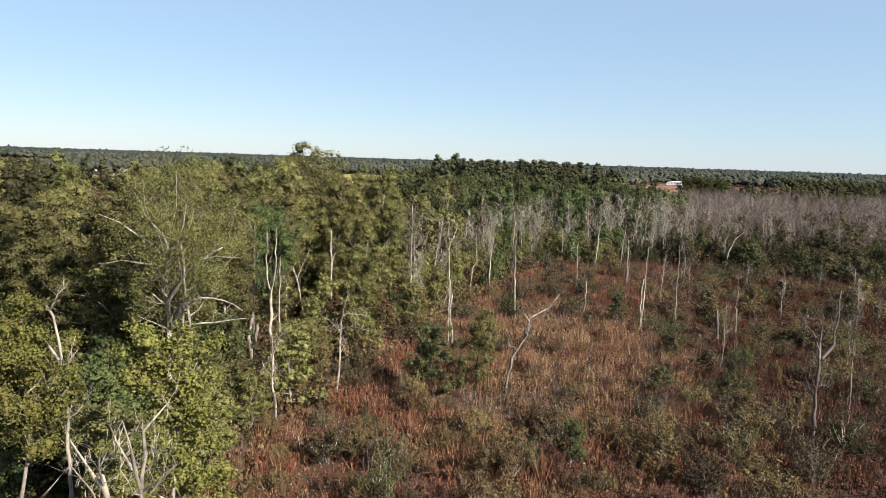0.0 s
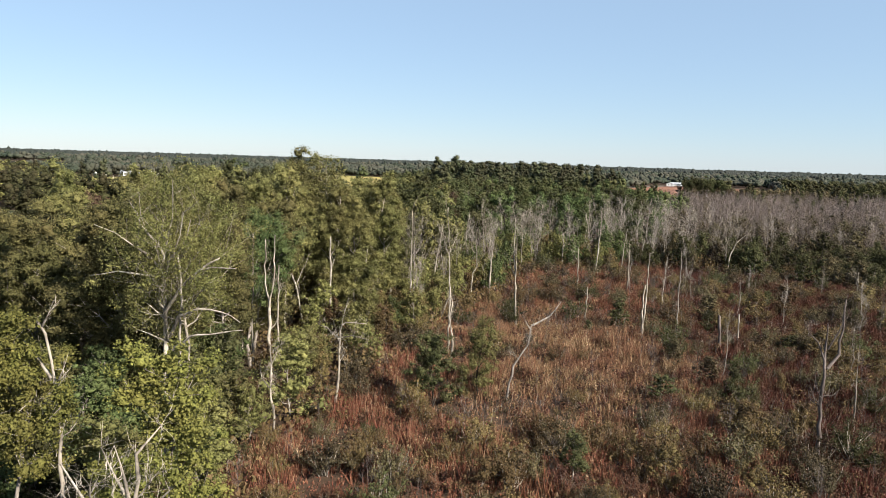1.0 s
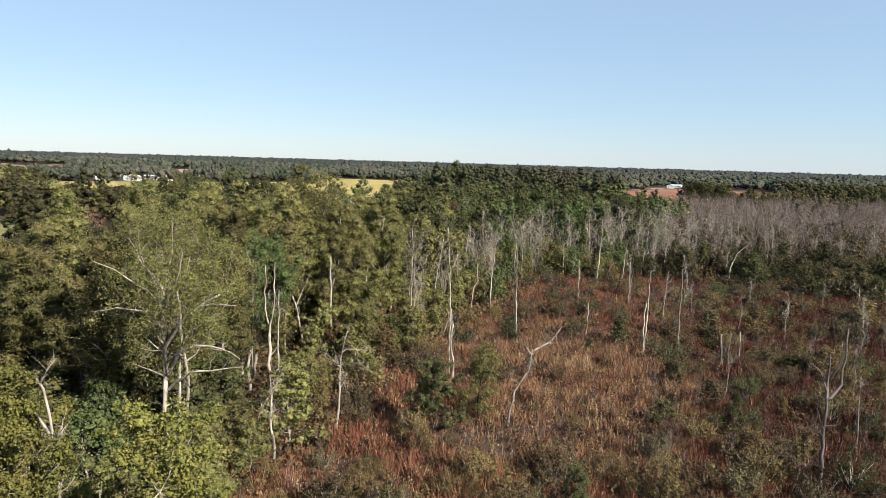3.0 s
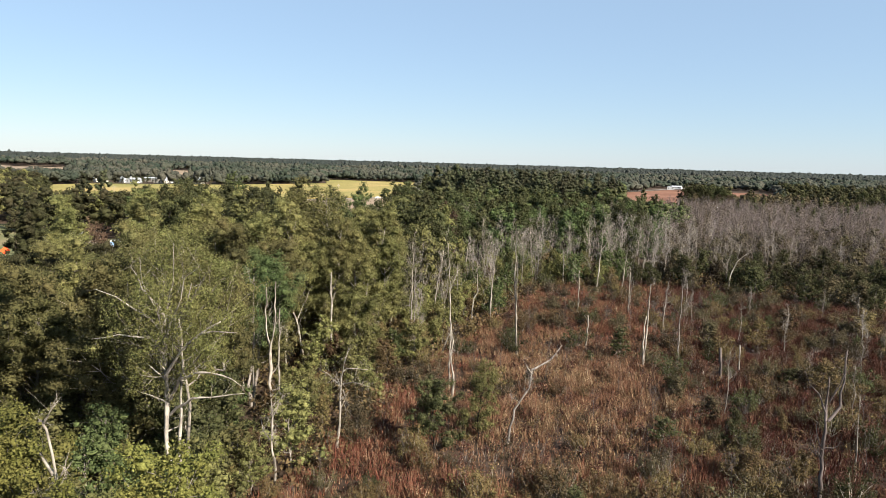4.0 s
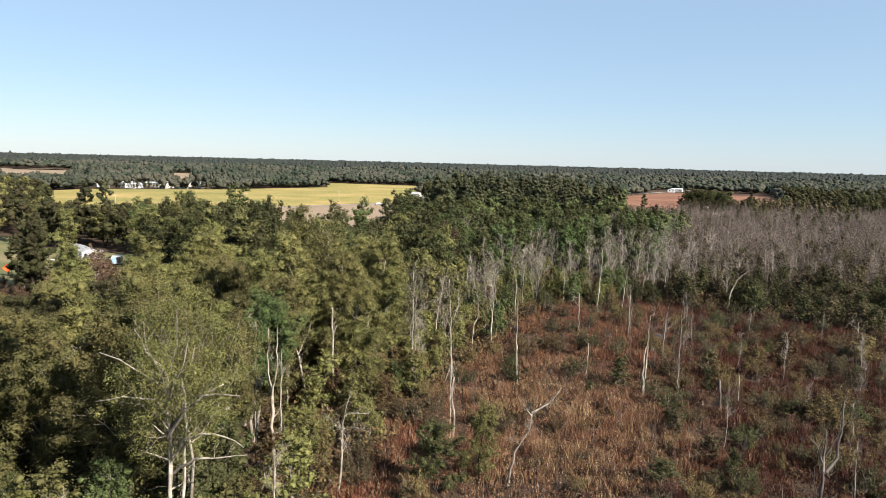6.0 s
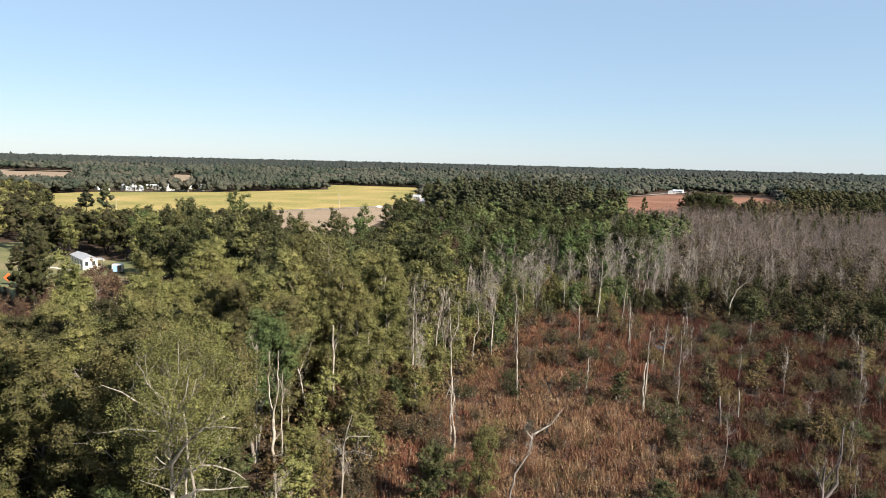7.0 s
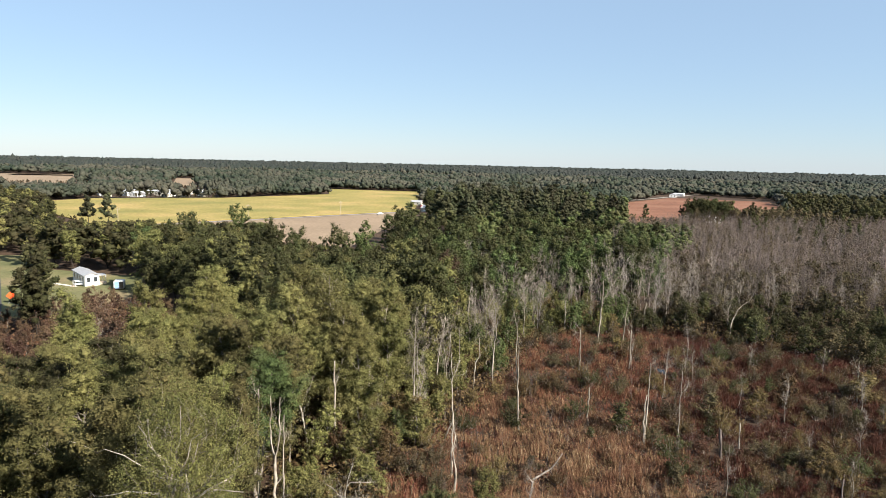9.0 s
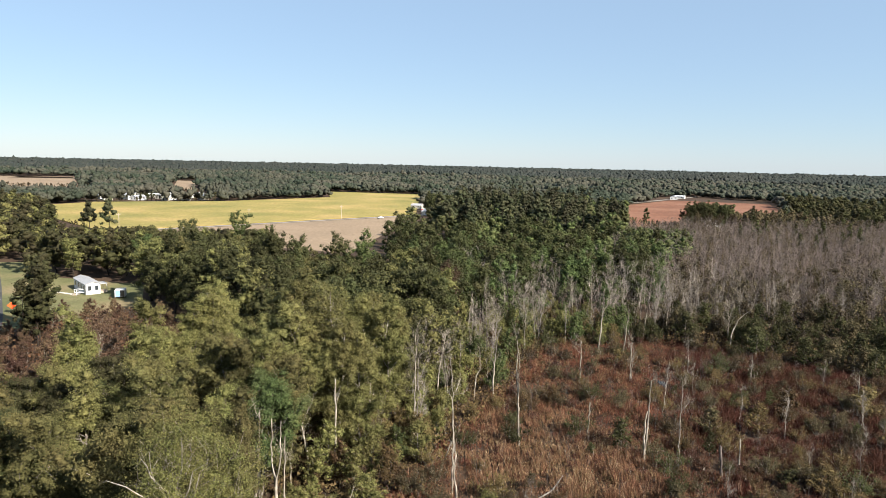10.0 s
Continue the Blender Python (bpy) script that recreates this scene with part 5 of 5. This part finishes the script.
set_out(stock, [pose(x, y, 0, 0, 0, 50 * x) @ Matrix.Scale(h / 19, 4) for x, y, h in [(-38, 70.5, 17.8), (-35.5, 64, 17.2), (-46.5, 69, 16.2), (-42, 61, 16.0), (-20.5, 71, 18.4), (-19.5, 83, 20.0), (-23.5, 78, 19.5)]])
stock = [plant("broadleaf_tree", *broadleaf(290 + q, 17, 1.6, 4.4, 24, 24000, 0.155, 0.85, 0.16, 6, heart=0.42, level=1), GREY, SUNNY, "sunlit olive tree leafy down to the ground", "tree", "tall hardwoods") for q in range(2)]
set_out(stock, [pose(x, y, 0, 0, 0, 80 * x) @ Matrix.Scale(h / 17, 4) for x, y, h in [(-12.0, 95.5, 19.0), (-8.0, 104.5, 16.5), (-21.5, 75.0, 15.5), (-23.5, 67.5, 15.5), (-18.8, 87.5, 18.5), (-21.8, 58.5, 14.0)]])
for k, (x, y, h) in enumerate([(-73.9, 228, 19.2), (-84, 215, 17.4), (-33, 190, 16.5), (-24.6, 188, 17.6), (-55.3, 205, 16.6), (-47, 200, 15.4), (-93.7, 205, 14.8), (-11.2, 230, 16.8), (-57.2, 150, 13.2)]):
    own_tree(x, y, broadleaf(220 + k, h, 2.0, 0.4 * h, 18, 6000, 0.3, 1.0, 0.2, heart=0.5, level=0), BROWN, DARK if k % 3 else GREEN, "round-crowned dark oak standing above its neighbours", 40.0 * k)
for k, (x, y, h) in enumerate([(-50, 95, 16.0), (-55, 103, 15.2), (-52.3, 100, 15.6), (-47.5, 90, 16.4)]):
    own_tree(x, y, broadleaf(260 + k, h, 2.0, 0.32 * h, 18, 6000, 0.15, 0.6, 0.16, 5, heart=0.35, level=0), GREY, RUSSET, "russet autumn tree below the yard", 70.0 * k)
# Unseen trees added below the view to cast shade on the corner.
stock = [plant("broadleaf_tree", *broadleaf(270 + q, 9.0, 1.5, 3.2, 20, 8000, 0.1, 0.5, 0.12, 5, heart=0.45, level=0), GREY, OLIVE, "low olive-green tree at the wood's near corner", "tree", "corner trees") for q in range(2)]
set_out(stock, [pose(x, y, 0, 0, 0, 60 * x) @ Matrix.Scale(h / 9, 4) for x, y, h in [(-7.5, 19.5, 8.8), (-10.8, 18.0, 8.4), (-14.0, 18.5, 8.6), (-17.5, 19.5, 8.8)]])

# ---- buildings ----
def paint(name, colour, rough=0.6, metal=0.0):
    m, nodes, links, p = shader(name)
    n = coarse(nodes, links, 1.3, 4.0)
    r = ramp(nodes, [(0.3, tuple(c * 0.8 for c in colour)), (0.6, colour)])
    links.new(n.outputs[0], r.inputs[0])
    links.new(r.outputs[0], p.inputs["Base Color"])
    p.inputs["Roughness"].default_value, p.inputs["Metallic"].default_value = rough, metal
    return m


WHITE = paint("white_siding", (0.6, 0.59, 0.57))
CREAM = paint("cream_siding", (0.45, 0.41, 0.34))
ROOF = paint("grey_roof", (0.3, 0.3, 0.31), 0.5)
ROOF_DARK = paint("dark_shingles", (0.12, 0.11, 0.11), 0.9)
METAL_ROOF = paint("white_metal_roof", (0.55, 0.55, 0.55), 0.35, 0.3)
GLASS = paint("dark_window_glass", (0.03, 0.035, 0.04), 0.08)
ORANGE = paint("orange_sheeting", (0.9, 0.1, 0.02), 0.4)
BLACK = paint("black_rubber", (0.02, 0.02, 0.02), 0.8)
TIMBER = paint("weathered_timber", (0.36, 0.3, 0.23), 0.9)
CONCRETE = paint("pale_concrete", (0.5, 0.47, 0.42), 0.9)
BLUE = paint("blue_panel", (0.2, 0.32, 0.5), 0.4)
STEEL = paint("galvanised_steel", (0.45, 0.45, 0.45), 0.4, 0.8)
CAR_RED = paint("red_car_paint", (0.35, 0.03, 0.02), 0.3)


def part(name, bm, material, parent, label=""):
    me = bpy.data.meshes.new(name)
    bm.to_mesh(me)
    bm.free()
    me.materials.append(material)
    ob = new(name, me)
    ob.parent = parent
    return tagged(ob, label)


def block(x0, y0, z0, x1, y1, z1, bevel=0.0):
    bm = bmesh.new()
    bmesh.ops.create_cube(bm, size=1, matrix=Matrix.Translation(((x0 + x1) / 2, (y0 + y1) / 2, (z0 + z1) / 2)) @ Matrix.Diagonal((x1 - x0, y1 - y0, z1 - z0, 1)))
    if bevel:
        bmesh.ops.bevel(bm, geom=bm.edges, offset=bevel, segments=2, affect="EDGES")
    return bm


def prism(profile, y0, y1):
    """A solid with the given outline in x and z, drawn out from y0 to y1."""
    bm = bmesh.new()
    a, b = [bm.verts.new((x, y0, z)) for x, z in profile], [bm.verts.new((x, y1, z)) for x, z in profile]
    bm.faces.new(a)
    bm.faces.new(b[::-1])
    for k in range(len(a)):
        bm.faces.new((a[k - 1], b[k - 1], b[k], a[k]))
    bmesh.ops.recalc_face_normals(bm, faces=bm.faces)
    return bm


def cylinder(r, z0, z1, sides=12, r1=None):
    bm = bmesh.new()
    bmesh.ops.create_cone(bm, cap_ends=True, segments=sides, radius1=r, radius2=r if r1 is None else r1, depth=z1 - z0, matrix=Matrix.Translation((0, 0, (z0 + z1) / 2)))
    return bm


def gable_house(name, words, x, y, turn, w, l, h, rise, wall, roof, category="house", windows=3, eave=0.3, door=True):
    """A house with its gable end towards -y before turning: body, roof, windows with frames, door."""
    ob = tagged(new(name), words, category)
    ob.matrix_basis = pose(x, y, 0, 0, 0, turn)
    a = w / 2
    part("wall", prism([(-a, 0), (a, 0), (a, h), (0, h + rise), (-a, h)], 0, l), wall, ob)
    t = 0.14
    part("roof", prism([(-a - eave, h - eave * rise / a + 0.01), (0, h + rise + 0.01), (a + eave, h - eave * rise / a + 0.01), (a + eave, h - eave * rise / a + t), (0, h + rise + t), (-a - eave, h - eave * rise / a + t)], -eave, l + eave), roof, ob)
    def opening(kind, bx, turn_y, z0, ww, hh):
        fr = part(kind, block(-ww / 2 - 0.08, -0.06, z0 - 0.08, ww / 2 + 0.08, 0.0, z0 + hh + 0.08), WHITE if wall is not WHITE else ROOF, ob)
        part("pane" if kind == "window" else "leaf", block(-ww / 2, -0.075, z0, ww / 2, -0.061, z0 + hh), GLASS if kind == "window" else CREAM, fr)
        fr.matrix_basis = pose(*bx, 0, 0, 0, turn_y)
    opening("window", (-w * 0.24, 0), 0, h * 0.42, 0.8, h * 0.4)
    opening("window", (w * 0.24, 0), 0, h * 0.42, 0.8, h * 0.4)
    for k in range(windows):
        yy = l * (k + 0.6) / (windows + 0.2)
        opening("window", (-a, yy), -90, h * 0.42, 0.9, h * 0.38)
        opening("window", (a, yy), 90, h * 0.42, 0.9, h * 0.38)
    if door:
        opening("door", (-a, l * 0.14), -90, 0.12, 0.85, min(2.0, h - 0.3))
    return ob


home = gable_house("mobile_home", "white single-wide mobile home with a grey roof in a mown yard", -98.9, 183.3, 42, 3.7, 13.0, 3.0, 0.65, WHITE, ROOF, "mobile home", 4)
part("skirting", block(-1.88, -0.03, 0, 1.88, 0.02, 0.6), CREAM, home)
part("porch_roof", block(1.9, 1.0, 2.6, 4.0, 4.4, 2.75), ROOF, home)
for yy in (1.2, 4.2):
    part("porch_post", block(3.75, yy - 0.07, 0, 3.9, yy + 0.07, 2.6), WHITE, home)
part("porch_deck", block(1.9, 1.0, 0.0, 4.0, 4.4, 0.6), TIMBER, home)
land = tagged(new("stair_landing"), "small white wooden landing and steps by the mobile home", "steps")
land.matrix_basis = pose(-102.6, 183.0, 0, 0, 0, 48)
part("deck", block(-1.2, -0.9, 0.55, 1.2, 0.9, 0.68), WHITE, land)
for xx in (-1.1, 1.1):
    for yy in (-0.8, 0.8):
        part("post", block(xx - 0.06, yy - 0.06, 0, xx + 0.06, yy + 0.06, 1.6), WHITE, land)
for yy in (-0.8, 0.8):
    part("railing", block(-1.04, yy - 0.04, 1.4, 1.04, yy + 0.04, 1.5), WHITE, land)
for k in range(3):
    part("step", block(-1.5 - 0.28 * k, -0.6, 0.0, -1.22 - 0.28 * k, 0.6, 0.42 - 0.16 * k), TIMBER, land)

trailer = tagged(new("box_trailer"), "small white box trailer with a blue panel parked in the yard", "trailer")
trailer.matrix_basis = pose(-89.4, 179.4, 0, 0, 0, 20)
part("box", block(-1.3, -1.0, 0.5, 1.3, 2.2, 2.5, 0.08), WHITE, trailer)
part("rear_door", block(-1.1, -1.04, 0.6, 0.0, -1.005, 2.35), BLUE, trailer)
part("rear_door", block(0.04, -1.04, 0.6, 1.1, -1.005, 2.35), GLASS, trailer)
for s in (-1, 1):
    wheel = part("wheel", cylinder(0.36, -0.12, 0.12, 14), BLACK, trailer)
    wheel.matrix_basis = pose(s * 1.2, 0.8, 0.36, 0, 90, 0)
part("drawbar", block(-0.06, 2.2, 0.45, 0.06, 3.4, 0.55), STEEL, trailer)

sign = tagged(new("road_sign"), "orange diamond road works sign on a folding stand by the road", "sign")
sign.matrix_basis = pose(-106.0, 159.6, 0, 0, 0, 30)
bm = block(-0.75, -0.02, -0.75, 0.75, 0.02, 0.75)
bmesh.ops.transform(bm, matrix=Matrix.Translation((0, 0, 1.95)) @ Matrix.Rotation(radians(45), 4, "Y"), verts=bm.verts)
part("panel", bm, ORANGE, sign)
part("post", block(-0.04, 0.025, 0, 0.04, 0.09, 1.6), STEEL, sign)
for a in (-0.15, 0.15):
    part("lettering_bar", block(-0.45 + abs(a), -0.027, 1.92 + a, 0.45 - abs(a), -0.0225, 1.99 + a), BLACK, sign)
for s in (-1, 1):
    leg = part("leg", block(-0.03, -0.03, 0, 0.03, 0.03, 0.9), STEEL, sign)
    leg.matrix_basis = pose(s * 0.7, 0, 0, 0, -s * 50, 0)


def vehicle(name, words, x, y, turn, colour, pickup=False):
    ob = tagged(new(name), words, "car" if not pickup else "pickup truck")
    ob.matrix_basis = pose(x, y, 0.1, 0, 0, turn)
    side = [(-2.4, 0.4), (2.4, 0.4), (2.45, 0.85), (1.2, 1.0), (0.55, 1.65), (-0.7, 1.68), (-0.85, 1.0), (-2.4, 0.98)] if pickup else [(-2.2, 0.35), (2.2, 0.35), (2.25, 0.8), (1.3, 0.95), (0.6, 1.45), (-1.2, 1.45), (-1.9, 0.95), (-2.25, 0.9)]
    bm = prism(side, -0.88, 0.88)
    bmesh.ops.bevel(bm, geom=bm.edges, offset=0.06, segments=2, affect="EDGES")
    part("body", bm, colour, ob)
    for s in (-0.885, 0.885):
        part("window", block(-0.6, s - 0.006, 1.05, 0.65, s + 0.006, 1.38), GLASS, ob)
    for xx in (-1.45, 1.45):
        for s in (-0.8, 0.8):
            wh = part("wheel", cylinder(0.34, -0.11, 0.11, 14), BLACK, ob)
            wh.matrix_basis = pose(xx, s, 0.34, 90, 0, 0)
            part("rim", cylinder(0.2, -0.12, 0.12, 10), STEEL, wh)
    for s in (-0.6, 0.6):
        part("headlight", block(2.36, s - 0.15, 0.66, 2.46, s + 0.15, 0.8), WHITE, ob)
    return ob


vehicle("pickup_truck", "white pickup truck on the road between the fields", -47.3, 449.0, 46, WHITE, True)
vehicle("car", "red car parked by the far houses", -22.0, 535.0, 20, CAR_RED)
vehicle("car", "white car parked by the far houses", -18.5, 486.0, 80, WHITE)

# ---- far houses ----
gable_house("barn", "long white metal barn beyond the red field", 264, 803, -20, 8, 13, 3.0, 1.5, WHITE, METAL_ROOF, "barn", 3)
gable_house("barn", "low white metal shed behind the barn", 291, 842, 60, 7, 12, 2.6, 1.2, WHITE, METAL_ROOF, "barn", 2)
gable_house("shed", "small pale shed at the red field's edge", 176.5, 444, 30, 7, 9, 3.6, 1.6, WHITE, METAL_ROOF, "shed", 1)
gable_house("house", "small cream garage with a grey roof by the crop field", -24, 556, 70, 6, 9, 2.6, 1.4, CREAM, ROOF, "house", 2)
gable_house("house", "pale house under trees by the crop field", -8, 484, 65, 8, 13, 3.0, 1.9, CREAM, ROOF, "house", 2)
gable_house("house", "white-roofed house among tall pines", 50.5, 432, 25, 8, 12, 5.0, 2.2, WHITE, METAL_ROOF, "house", 2)
gable_house("house", "pale house half hidden by trees", 13, 322, 80, 7, 10, 5.2, 2.0, CREAM, METAL_ROOF, "house", 2)
gable_house("house", "dark-roofed house half hidden behind oaks", -73, 264, 75, 8, 12, 3.4, 2.0, CREAM, ROOF_DARK, "house", 2)
rng = np.random.default_rng(88)
for k, (x, y) in enumerate(scatter(rng, TOWN, 18.0)):
    trim_ = rng.integers(3)
    gable_house("house", ["white far-off house with a grey roof", "cream far-off house with a grey roof", "cream far-off house with a white metal roof"][trim_], x, y, rng.uniform(-40, 90), rng.uniform(5, 7.5), rng.uniform(8, 12), rng.uniform(2.6, 3.3), rng.uniform(1.0, 1.8), [WHITE, CREAM, CREAM][trim_], [ROOF, ROOF, METAL_ROOF][trim_], "house", 2)


# ---- roads, lines, poles, water ----
def strip(name, pts, width, z, material, words, category="road"):
    P = np.array(pts, float)
    d = unit(np.gradient(P, axis=0))
    s = np.c_[-d[:, 1], d[:, 0]] * width / 2
    V = np.concatenate([np.c_[P + s, np.full(len(P), z)], np.c_[P - s, np.full(len(P), z)]])
    n = len(P)
    k = np.arange(n - 1)
    return tagged(link_mesh(name, V, np.concatenate([np.c_[k, k + n, k + n + 1], np.c_[k, k + n + 1, k + 1]]), material), words, category, kind="structure")


ASPHALT = soil_material("asphalt", [(0.3, (0.045, 0.045, 0.047)), (0.7, (0.075, 0.073, 0.07))], 0.2, 6.0)
PALE_ROAD = soil_material("pale_road", [(0.3, (0.19, 0.17, 0.15)), (0.7, (0.26, 0.235, 0.205))], 0.1, 2.0)
LINE = paint("white_road_paint", (0.75, 0.75, 0.72), 0.7)
strip("road", [(-62, 80), (-93.5, 130.5), (-109.5, 155), (-132, 188), (-200, 285), (-262, 370)], 7.0, 0.07, ASPHALT, "asphalt country road with white edge lines")
strip("road_marking", [(-59.5, 80.5), (-90.8, 131.5), (-106.8, 156), (-129.4, 189.5)], 0.16, 0.085, LINE, "white painted edge line of the country road", "road marking")
strip("road", [(-262, 262), (-170, 339.5), (-98, 411), (-24.5, 488), (-4, 515), (4, 545)], 5.0, 0.09, PALE_ROAD, "pale worn road between crop and stubble fields")
strip("road", [(140, 640), (173, 690), (256, 803), (330, 905)], 6.0, 0.09, PALE_ROAD, "pale sandy road along the red field")
strip("path", [(-112, 186), (-106, 183.5), (-102.5, 182)], 1.2, 0.075, CONCRETE, "short concrete path leading to the mobile home", "path")


def utility_pole(x, y, h, words, turn=45):
    ob = tagged(new("utility_pole"), words, "pole", "utility poles")
    ob.matrix_basis = pose(x, y, 0, 0, 0, turn)
    part("pole", cylinder(0.17, 0, h, 8, 0.11), TIMBER, ob)
    part("crossarm", block(-1.2, -0.06, h - 0.7, 1.2, 0.06, h - 0.56), TIMBER, ob)
    for xx in (-1.0, 0.0, 1.0):
        bm = cylinder(0.05, 0, 0.2, 6)
        bmesh.ops.translate(bm, vec=(xx, 0, h - 0.56 if xx else h), verts=bm.verts)
        part("insulator", bm, WHITE, ob)


for x, y in ((-71.7, 437.5), (-118, 390), (-170, 341), (-28, 482), (143, 648), (196, 734), (222, 770)):
    utility_pole(x, y, 9.2, "weathered wooden utility pole beside the road")
WATER, nodes_, links_, p_ = shader("dark_water")
p_.inputs["Base Color"].default_value, p_.inputs["Roughness"].default_value, p_.inputs["Specular IOR Level"].default_value = (0.012, 0.012, 0.01, 1), 0.12, 0.35
wv = coarse(nodes_, links_, 3.0, 2.0)
wb = nodes_.new("ShaderNodeBump")
wb.inputs["Strength"].default_value, wb.inputs["Distance"].default_value = 0.1, 0.02
links_.new(wv.outputs[0], wb.inputs["Height"])
links_.new(wb.outputs[0], p_.inputs["Normal"])
for x, y, a, b in POOLS:
    th = np.linspace(0, 2 * np.pi, 24, endpoint=False)
    rr = 1 + 0.22 * np.sin(3 * th + x) + 0.12 * np.sin(5 * th + y)
    V = np.concatenate([np.c_[x + a * rr * np.cos(th), y + b * rr * np.sin(th), np.full(24, 0.16)], [[x, y, 0.16]]])
    k = np.arange(24)
    tagged(link_mesh("water", V, np.c_[k, (k + 1) % 24, np.full(24, 24)], WATER), "small dark open pool reflecting the sky", "water", kind="structure")
